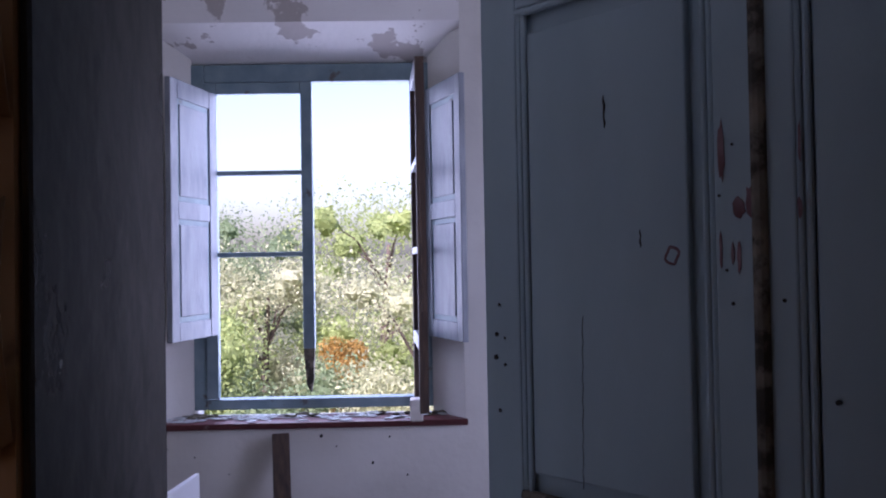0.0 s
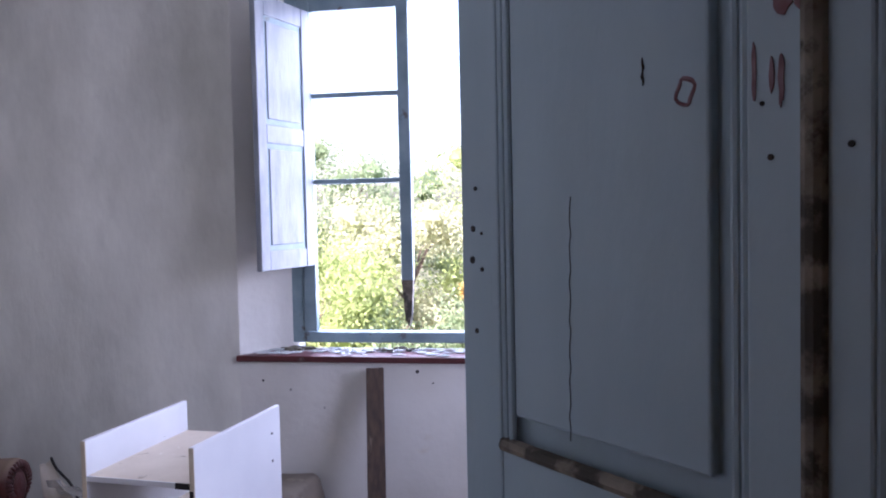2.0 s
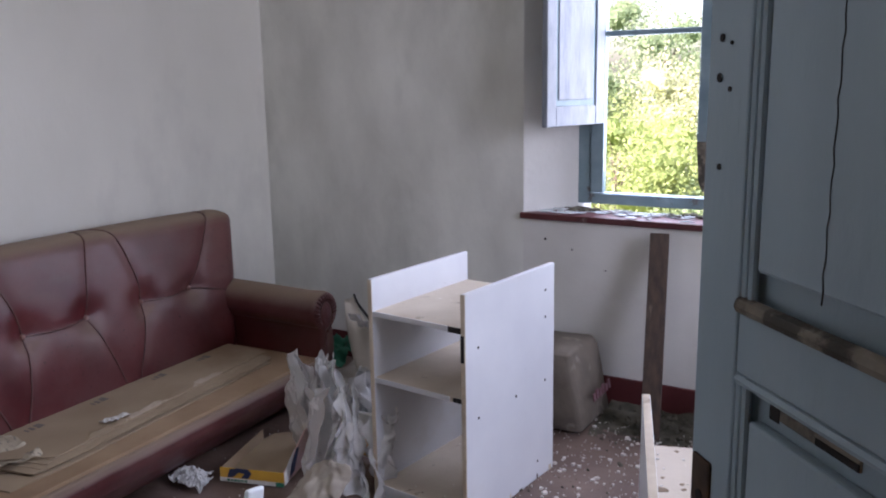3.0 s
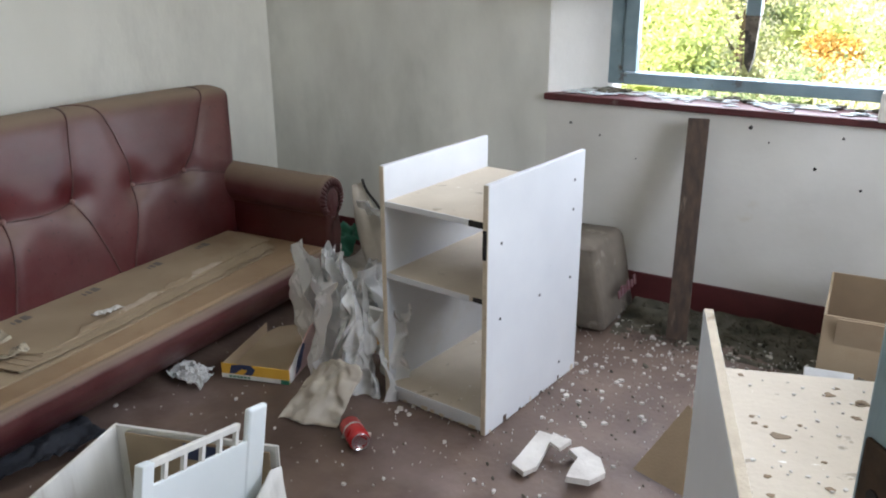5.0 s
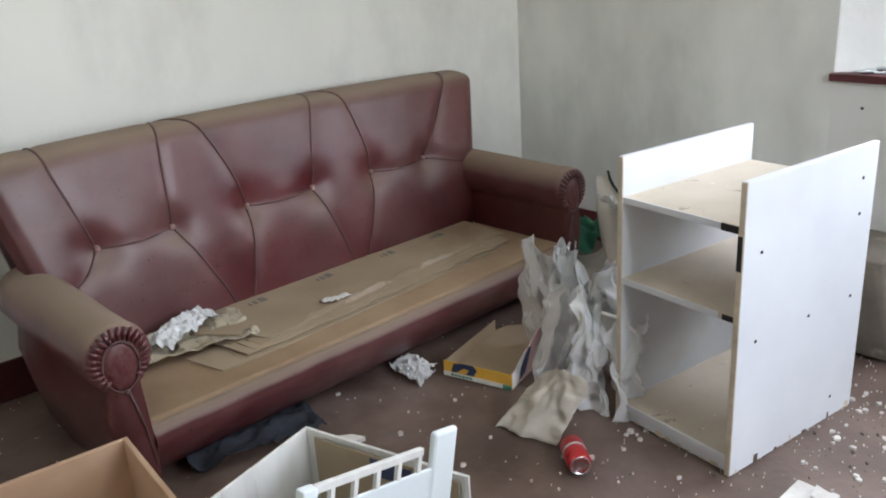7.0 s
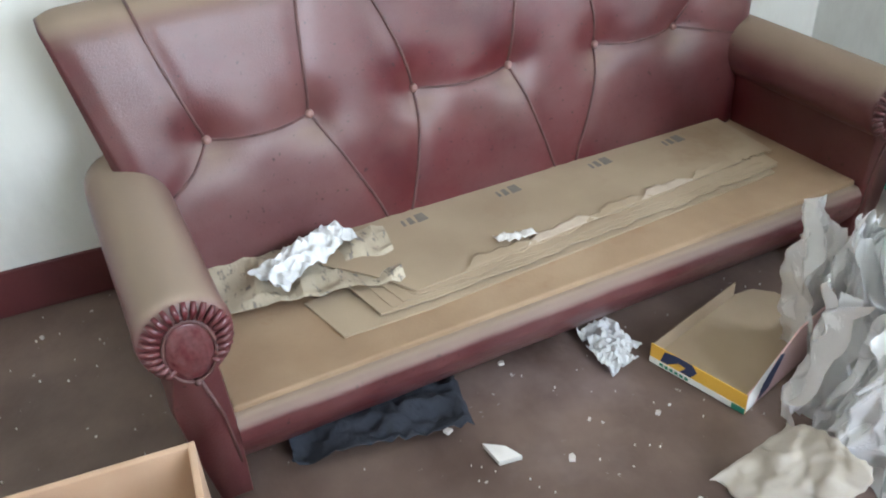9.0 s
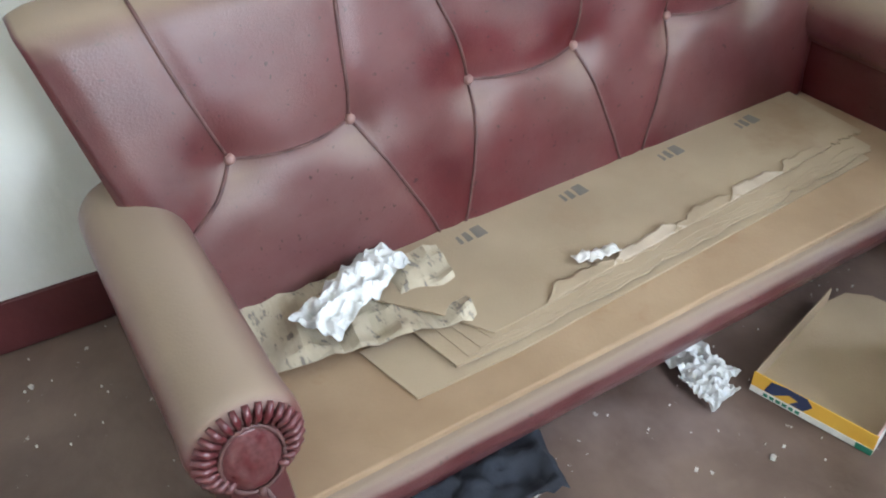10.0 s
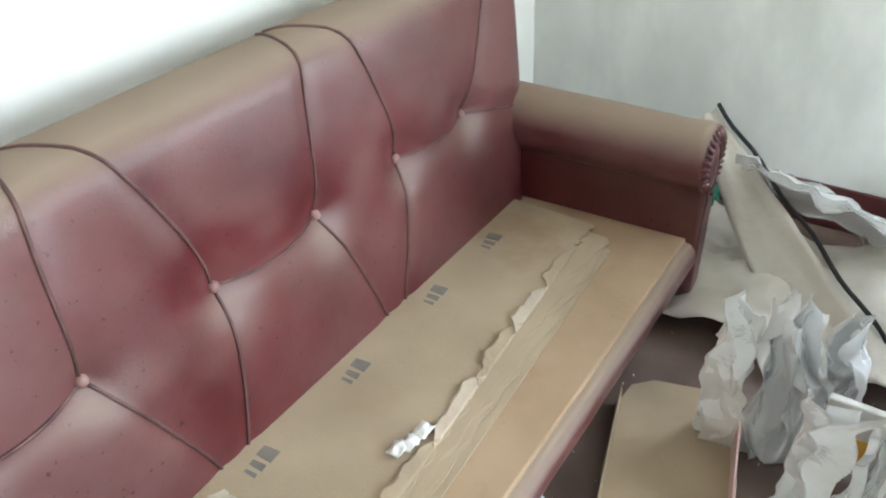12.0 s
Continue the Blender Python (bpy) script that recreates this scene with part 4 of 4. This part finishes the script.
# brown carton by the far wall
BB = pose(1.275, 3.50, 0, 0, 0, 4)
# inner faces take the darker kraft: shade inside the box put into the colour
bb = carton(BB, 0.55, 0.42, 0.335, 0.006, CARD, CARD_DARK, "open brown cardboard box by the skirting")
part("flap", box(0.02, 0.5, 0.4, 0.404, 0.0, 0.12), CARD, bb).matrix_local = Matrix.Translation((0.02, -0.02, 0.335)) @ Matrix.Rotation(radians(12), 4, "X") @ Matrix.Translation((0, -0.4, -0.12))
crumple("paper_wad", BB @ pose(0.12, 0.2, 0.006), 0.12, 0.1, 0.04, 44.0, CARD, "loose torn cardboard inside the box", "cardboard")
for k, (x, y, z, rx, rz, mat) in enumerate(((1.33, 3.36, 0.17, 60, 10, PAPER), (1.42, 3.34, 0.18, 50, -35, SACK), (1.5, 3.32, 0.15, 65, 20, PINK))):
    b = box(-0.07, 0.07, -0.11, 0.11, -0.004, 0.004, 0.002)
    b.transform(pose(x, y, 0.095, rx, 0, rz))
    tagged(part("book_cover", b, mat), ("white", "mottled grey-brown", "pale pink")[k] + " board leaning on the cardboard box", "board", "boards by the box")

# tray-like printed carton on the floor
YB = Matrix.Translation((-0.534, 2.674, 0)) @ Matrix.Rotation(math.atan2(0.077, 0.246), 4, "Z")
yb = thing("printed_box", YB, "open yellow and navy printed cardboard tray on the floor", "box")
part("bottom", prism([(0, 0), (0.258, 0), (0.258, 0.36), (0.24, 0.42), (0.2, 0.45), (0.07, 0.45), (0.02, 0.42), (0, 0.36)], 0.002, 0.006), CARD, yb)
fr = part("front", box(0, 0.258, -0.003, 0, 0.0, 0.055, 0.001), YELLOW, yb, "yellow printed side")
b = prism([(0.04, 0.05), (0.07, 0.056), (0.115, 0.056), (0.13, 0.04), (0.115, 0.018), (0.085, 0.018), (0.1, 0.036), (0.08, 0.04), (0.05, 0.018), (0.03, 0.018)], 0.0, 0.001)
b.transform(Matrix(((1, 0, 0, 0), (0, 0, -1, -0.003), (0, 1, 0, 0), (0, 0, 0, 1))))
part("printed_mark", b, NAVY, fr, "navy printed shape")
part("printed_band", box(0, 0.258, -0.0042, -0.003, 0.0, 0.016), CARD_WHITE, fr, "white band")
for k in range(6):
    part("printed_letter", box(0.03 + 0.014 * k, 0.04 + 0.014 * k, -0.0052, -0.0042, 0.004, 0.012), GREEN, fr)
part("printed_corner", box(0.225, 0.258, -0.0052, -0.0042, 0.0, 0.016), GREEN, fr)
rs = part("side", prism([(0, 0), (0.36, 0), (0.36, 0.13), (0.2, 0.13), (0.03, 0.06), (0, 0.055)], 0, 0.004), PINK, yb, "pink and white printed side")
rs.matrix_local = Matrix(((0, 0, 1, 0.254), (1, 0, 0, 0), (0, 1, 0, 0.002), (0, 0, 0, 1)))
part("printed_mark", prism([(0.05, 0.01), (0.09, 0.02), (0.14, 0.09), (0.12, 0.1), (0.06, 0.05)], 0.004, 0.005), NAVY, rs, "navy printed shape")
part("printed_mark", prism([(0.0, 0.002), (0.03, 0.002), (0.1, 0.1), (0.05, 0.08), (0, 0.05)], 0.004, 0.0046), CARD_WHITE, rs, "white band")
part("side", box(0, 0.003, 0.0, 0.36, 0.004, 0.05), CARD, yb)

# ---- carrier bag, plastic and rubbish between sofa and cabinet ----


def drape(w, h, seed, taper=0.5, depth=0.05):
    """A hanging, creased sheet of thin plastic: width, height, and how far it gathers towards the top."""
    def f(s, t):
        g = 1 - taper * t ** 1.3
        q = Vector((s * 2.6, t * 1.5, seed))
        ridge = 1 - 2.4 * abs(noise.noise(q)) + 0.7 * (1 - 2 * abs(noise.noise(q * 2.1 + Vector((3, 0, 0))))) + 0.35 * noise.noise(Vector((s * 9, t * 8, seed)))
        x = w * (s - 0.5) * g + 0.05 * noise.noise(Vector((seed, t * 2, 0))) + 0.02 * noise.noise(Vector((s * 6, t * 5, seed + 4)))
        top = 1 + 0.22 * noise.noise(Vector((s * 4, seed, 1))) * t
        return (x, depth * ridge + 0.06 * math.cos(3.1 * (s - 0.5)), max(0.003, h * t * top + 0.01 * noise.noise(Vector((s * 8, t * 9, seed)))))
    return grid(f, 64, 48)


def carrier_bag(m, w, h, seed, label):
    c = thing("carrier_bag", m, label, "plastic bag", "plastic bags")
    for k, (dx, dy, a, ww, hh) in enumerate(((0, -0.05, 0, 1.0, 1.0), (0.02, 0.05, 160, 1.0, 0.9), (-0.06, 0.0, 75, 0.7, 0.95), (0.07, 0.0, -70, 0.75, 0.8))):
        b = drape(w * ww, h * hh, seed + 3.7 * k, 0.68, 0.04)
        b.transform(pose(dx, dy, 0, 0, 0, a))
        part("crumpled_sheet", b, BAG, c, smooth=True)
    return c


carrier_bag(pose(-0.08, 2.84, 0.0, -2, 4, 12), 0.19, 0.39, 1.0, "crumpled milky white plastic bag beside the cabinet")
carrier_bag(pose(-0.29, 3.08, 0.0, 3, -4, 40), 0.18, 0.41, 14.0, "gathered milky white plastic bag beside the sofa")
b = grid(lambda s, t: (-0.17 + 0.2 * s + 0.03 * t, 2.57 + 0.05 * (1 - t) * (s - 0.3) + 0.14 * t + 0.02 * fbm(s * 3, t * 3), 0.004 + 0.17 * t * (0.6 + 0.4 * math.sin(2.5 * s)) + 0.02 * (fbm(s * 5, t * 5, 3) + 0.6) * t), 30, 26, 0.001)
tagged(part("plastic_sheet", b, BAG_DIRTY, smooth=True), "dusty translucent plastic sheet spilling over the floor", "plastic sheet")
b = grid(lambda s, t: ((-0.763 + 0.62 * t) + (-0.02 - 0.26 * t * (1.2 - t)) * s, 3.83 - 0.42 * t - 0.05 * s, max(0.01, 0.41 - 0.36 * t - 0.16 * s * t + 0.01 * fbm(s * 3, t * 3))), 10, 24, 0.003)
tagged(part("grey_board", b, BAG_DIRTY, smooth=True), "bent grey board leaning in the corner", "board")
tagged(part("black_cable", tube([(-0.76 + 0.64 * k / 20, 3.83 - 0.40 * k / 20 - 0.01 * math.sin(k), 0.42 - 0.37 * k / 20 + 0.006) for k in range(21)], 0.006, 6), BLACK, smooth=True), "black cable along the bent board", "cable")
crumple("clear_film", pose(-0.33, 3.72, 0.16, -38, 10, -10), 0.62, 0.5, 0.06, 61.0, FILM, "crumpled clear plastic film behind the cabinet", "plastic film", 3.0, 0.06)
crumple("torn_sheet", pose(-0.42, 3.62, 0.0), 0.75, 0.6, 0.08, 66.0, BAG_DIRTY, "torn dusty plastic sheet lying in the corner", "plastic sheet", 3.0, 0.05)
crumple("green_bag", pose(-0.80, 3.72, 0.12, 20, 0, 0), 0.2, 0.2, 0.07, 71.0, GREEN, "crumpled dark green bag behind the sofa arm", "bag", 2.5, 0.06)
b = box(-0.22, -0.06, 3.06, 3.08, 0.02, 0.2, 0.004)
wc = tagged(part("flat_carton", b, CARD_WHITE), "flat white and orange carton standing beside the cabinet", "box")
part("printed_panel", box(-0.2, -0.09, 3.057, 3.0605, 0.03, 0.12), YELLOW, wc, "orange printed panel")
for (x, y, r_, sd) in ((-0.62, 2.61, 0.13, 80.0), (-0.57, 2.585, 0.1, 83.0)):
    crumple("crumpled_wrapper", pose(x, y, 0.0, 0, 0, 30 * r_), r_, r_ * 0.8, 0.035, sd, PAPER, "crumpled white wrapper on the floor", "wrapper", 3.0, 0.02, 22)
crumple("dark_cloth", pose(-0.63, 2.0, 0.0, 0, 0, 80), 0.40, 0.2, 0.05, 90.0, CLOTH, "black-blue rag on the floor under the sofa", "cloth", 4.5, 0.025)
# paper sack behind the cabinet
b = box(0.12, 0.50, 3.68, 4.02, 0.002, 0.34, 0.03)
bmesh.ops.subdivide_edges(b, edges=b.edges[:], cuts=2, use_grid_fill=True)
for v in b.verts:
    k = max(0.0, v.co.z)
    v.co.x += 0.02 * fbm(v.co.y * 6, v.co.z * 6, 1) - 0.9 * max(0.0, k - 0.06) * (v.co.x - 0.22)
    v.co.y += 0.02 * fbm(v.co.x * 6, v.co.z * 6, 5) * (0 if v.co.y > 4 else 1)
sack = tagged(part("paper_sack", b, SACK, smooth=True), "grey paper sack with red print by the skirting", "sack")
for k in range(6):
    part("printed_letter", box(0.492, 0.497, 3.72 + 0.035 * k, 3.742 + 0.035 * k, 0.07, 0.10 + 0.01 * (k % 2)), STAIN_RED, sack, "red printed letter").matrix_local = Matrix.Translation((0.06, 0, 0)) @ Matrix.Rotation(radians(-9), 4, "Y")

# drinks can
CAN = Matrix.Translation((0.125, 2.575, 0.033)) @ Vector((0.77, -0.56, 0.05)).to_track_quat("Z", "Y").to_matrix().to_4x4()
can = thing("drinks_can", CAN, "red aluminium drinks can lying on the floor", "can")
part("body", lathe([(0.026, -0.058), (0.033, -0.05), (0.033, 0.045), (0.0265, 0.056)]), RED, can, smooth=True)
part("lid", lathe([(0.0265, 0.056), (0.0275, 0.059), (0.025, 0.0595), (0.0235, 0.054), (0.002, 0.054)]), METAL, can, "bare aluminium end", smooth=True)
part("base", lathe([(0.02, -0.059), (0.026, -0.0575)]), METAL, can)
part("pull_tab", box(-0.008, 0.008, -0.012, 0.01, 0.0545, 0.056, 0.0005), METAL, can)
part("printed_band", lathe([(0.0334, -0.02), (0.0334, -0.005)], 24), PAPER, can, "white printed band").scale = (1, 1, 0.6)

# broken plaster on the floor


def slab(name, pts, z0, t, mat, label, tilt=(0, 0)):
    b = prism(pts, 0, t)
    c = Vector((sum(p[0] for p in pts) / len(pts), sum(p[1] for p in pts) / len(pts), 0))
    b.transform(Matrix.Translation(c + Vector((0, 0, z0))) @ pose(0, 0, 0, *tilt) @ Matrix.Translation(-c))
    return tagged(part(name, b, mat), label, "plaster", "fallen plaster")


slab("plaster_chunk", [(0.60, 2.69), (0.645, 2.675), (0.665, 2.72), (0.655, 2.80), (0.645, 2.875), (0.60, 2.87), (0.60, 2.78)], 0.012, 0.017, CHIP, "long white chunk of fallen plaster", (4, 6))
slab("plaster_chunk", [(0.77, 2.675), (0.83, 2.70), (0.85, 2.77), (0.81, 2.84), (0.74, 2.87), (0.715, 2.83), (0.755, 2.80), (0.76, 2.74)], 0.018, 0.018, CHIP, "broad white chunk of fallen plaster", (-7, 3))
slab("plaster_chunk", [(0.655, 2.86), (0.72, 2.84), (0.70, 2.80), (0.66, 2.82)], 0.04, 0.012, CHIP, "small white flake of fallen plaster", (12, -6))
slab("plaster_chunk", [(-0.46, 2.18), (-0.40, 2.19), (-0.39, 2.24), (-0.43, 2.22)], 0.004, 0.015, CHIP, "white flake of fallen plaster by the sofa", (8, 5))
b = prism([(0, 0), (0.17, 0.02), (0.2, 0.21), (0.03, 0.24)], 0, 0.003)
b.transform(pose(0.90, 2.87, 0.005, 48, 6, -22))
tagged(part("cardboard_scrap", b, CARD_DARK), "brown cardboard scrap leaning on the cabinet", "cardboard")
crumple("plastic_scrap", pose(1.02, 3.1, 0.0), 0.14, 0.12, 0.06, 97.0, BAG, "scrap of white plastic beside the cabinet", "plastic scrap", 3, 0.04, 20)

# chips and dust, more of them towards the window
rng = random.Random(21)
b = bmesh.new()
for i in range(3400):
    if i < 2700:
        x, y = rng.uniform(0.1, 2.2), 4.05 - abs(rng.gauss(0, 0.75))
        if y < 1.9:
            continue
    else:
        x, y = rng.uniform(-1.45, 2.4), rng.uniform(0.9, 4.0)
    r = 0.0015 + 0.011 * rng.random() ** 7
    n, a0 = rng.randint(4, 6), rng.uniform(0, 6)
    prism([(x + r * rng.uniform(0.5, 1.3) * math.cos(a0 + 6.283 * k / n), y + r * rng.uniform(0.5, 1.3) * math.sin(a0 + 6.283 * k / n)) for k in range(n)], -0.003, 0.0015 + r * 0.35, b)
tagged(part("plaster_chips", b, CHIP), "scattered white plaster chips on the floor", "debris", kind="stuff")
b = bmesh.new()
for i in range(1500):
    x, y = rng.uniform(0.55, 2.0), 4.04 - abs(rng.gauss(0, 0.16))
    if i % 8 == 0:
        x, y = rng.gauss(0.75, 0.25), rng.gauss(3.1, 0.35)
    r = (0.002 + 0.009 * rng.random() ** 4) * (0.5 if i % 8 == 0 else 1.0)
    bmesh.ops.create_icosphere(b, subdivisions=1, radius=r, matrix=Matrix.Translation((x, y, r * 0.3 + 0.03 * max(0, (y - 3.8) / 0.25))) @ pose(0, 0, 0, rng.uniform(0, 90), rng.uniform(0, 90), 0) @ Matrix.Diagonal((1.6, 1, 0.6, 1)))
tagged(part("rubble", b, DIRT), "dark damp rubble along the skirting", "debris", kind="stuff")
b = grid(lambda s, t: (0.5 + 1.6 * s, 3.72 + 0.34 * t, -0.004 + 0.05 * t ** 2 * (0.7 + 0.5 * fbm(s * 5, t * 2)) + 0.006 * fbm(s * 20, t * 8)), 70, 20)
tagged(part("dirt_heap", b, DIRT, smooth=True), "ridge of damp dirt along the skirting", "debris", kind="stuff")

# ---- outside ----
b = grid(lambda s, t: ((s - 0.5) * 2400, 4.6 + 2400 * t * t, -4.2 + (0.0 if t < 0.02 else 5.2 * min(1, (t - 0.02) / 0.12)) + 60 * max(0, t - 0.5)), 30, 60)
structure("ground", b, GRASS, "scrubby ground sloping up behind the trees", "ground")


def tree(x, y, z, h, spread, mat, seed, label, leaves=26000):
    r_ = random.Random(seed)
    t = thing("tree", Matrix.Translation((x, y, z)), label, "tree", "trees outside")
    pts = [(0.12 * h * 0.1 * math.sin(k), 0.02 * h * math.cos(k * 1.3), h * 0.9 * k / 8) for k in range(9)]
    part("trunk", tube(pts, [0.035 * h * (1 - k / 10) for k in range(9)], 8), BARK, t, smooth=True)
    verts, faces = [], []
    clumps = []
    for k in range(26):
        f = r_.uniform(0.22, 1.0)
        a = r_.uniform(0, 6.283)
        rad = spread * (1.05 - 0.75 * abs(f - 0.5)) * r_.uniform(0.35, 1.0)
        c = Vector((rad * math.cos(a), rad * math.sin(a), h * f))
        clumps.append((c, spread * r_.uniform(0.25, 0.45)))
        if k < 12:
            s0 = Vector((0, 0, h * f * 0.75))
            part("limb", tube([s0, s0.lerp(c, 0.5) + Vector((0, 0, 0.05 * h)), c], [0.007 * h, 0.004 * h, 0.0015 * h], 5), BARK, t)
    g_ = np.random.default_rng(seed)
    pick = g_.integers(0, len(clumps), leaves)
    centre, size = np.array([tuple(c) for c, rr in clumps])[pick], np.array([rr for c, rr in clumps])[pick]
    d_ = g_.normal(0, 1, (leaves, 3)) * (1, 1, 0.75)
    d_ *= (size * g_.uniform(0.35, 1.08, leaves) / np.linalg.norm(d_, axis=1))[:, None]
    a1 = g_.normal(0, 1, (leaves, 3))
    a1 /= np.linalg.norm(a1, axis=1)[:, None]
    a2 = np.cross(a1, g_.normal(0, 1, (leaves, 3)))
    a2 /= np.linalg.norm(a2, axis=1)[:, None]
    ln = (g_.uniform(0.02, 0.05, leaves) * (h / 5) ** 0.5)[:, None]
    p = centre + d_
    verts = np.stack([p - a1 * ln, p + a2 * ln * 0.5, p + a1 * ln, p - a2 * ln * 0.5], axis=1).reshape(-1, 3).tolist()
    faces = np.arange(4 * leaves).reshape(-1, 4).tolist()
    for c, rr in clumps:
        o = len(verts)
        for j in range(5):
            for k in range(7):
                th, ph = math.pi * (j + 0.5) / 5, 6.283 * k / 7
                q = rr * r_.uniform(0.2, 0.5)
                verts.append(c + Vector((q * math.sin(th) * math.cos(ph), q * math.sin(th) * math.sin(ph), q * 0.8 * math.cos(th))))
        for j in range(4):
            for k in range(7):
                faces.append((o + 7 * j + k, o + 7 * j + (k + 1) % 7, o + 7 * j + 7 + (k + 1) % 7, o + 7 * j + 7 + k))
    me = bpy.data.meshes.new("crown")
    me.from_pydata([tuple(v) for v in verts], [], faces)
    me.materials.append(mat)
    cr = new("crown", me)
    cr.parent = t
    return t


T = [(-2.6, 13.0, -3.6, 4.9, 1.9, LEAF, "bright green pine outside the window"), (-0.9, 12.0, -4.0, 4.6, 1.5, LEAF_DARK, "dark green pine outside the window"),
     (0.0, 14.5, -3.4, 4.0, 0.6, LEAF_YELLOW, "yellow-leaved autumn tree outside the window"), (1.3, 13.0, -3.8, 5.6, 1.8, LEAF_PALE, "pale grey-green tree outside the window"),
     (3.0, 14.0, -3.6, 5.8, 2.0, LEAF, "green pine outside the window"), (0.5, 18.0, -3.0, 6.2, 2.3, LEAF, "tall green pine outside the window"),
     (-3.5, 18.5, -3.0, 6.6, 2.5, LEAF_DARK, "tall dark pine outside the window"), (3.6, 19.0, -3.0, 6.4, 2.5, LEAF_PALE, "tall pale tree outside the window"),
     (-6.0, 15.0, -3.2, 6.0, 2.2, LEAF, "green pine outside the window"), (-5.2, 11.0, -4.2, 4.6, 1.7, LEAF_PALE, "pale green tree outside the window"),
     (-1.7, 16.0, -3.2, 5.2, 1.8, LEAF_PALE, "pale green tree outside the window"), (-8.5, 17.0, -3.2, 6.4, 2.5, LEAF_DARK, "dark pine outside the window"),
     (-0.1, 10.3, -4.3, 3.3, 1.3, LEAF_DARK, "dark bushy tree below the window"), (1.8, 10.6, -4.3, 3.4, 1.4, LEAF_PALE, "pale bushy tree below the window"), (-2.3, 10.2, -4.3, 3.5, 1.3, LEAF, "green bushy tree below the window"),
     (5.6, 16.0, -3.4, 6.0, 2.2, LEAF, "green pine outside the window")]
for i, (x, y, z, h, sp, mat, lab) in enumerate(T):
    tree(x, y, z, h * 0.9, sp, mat, 100 + i, lab)
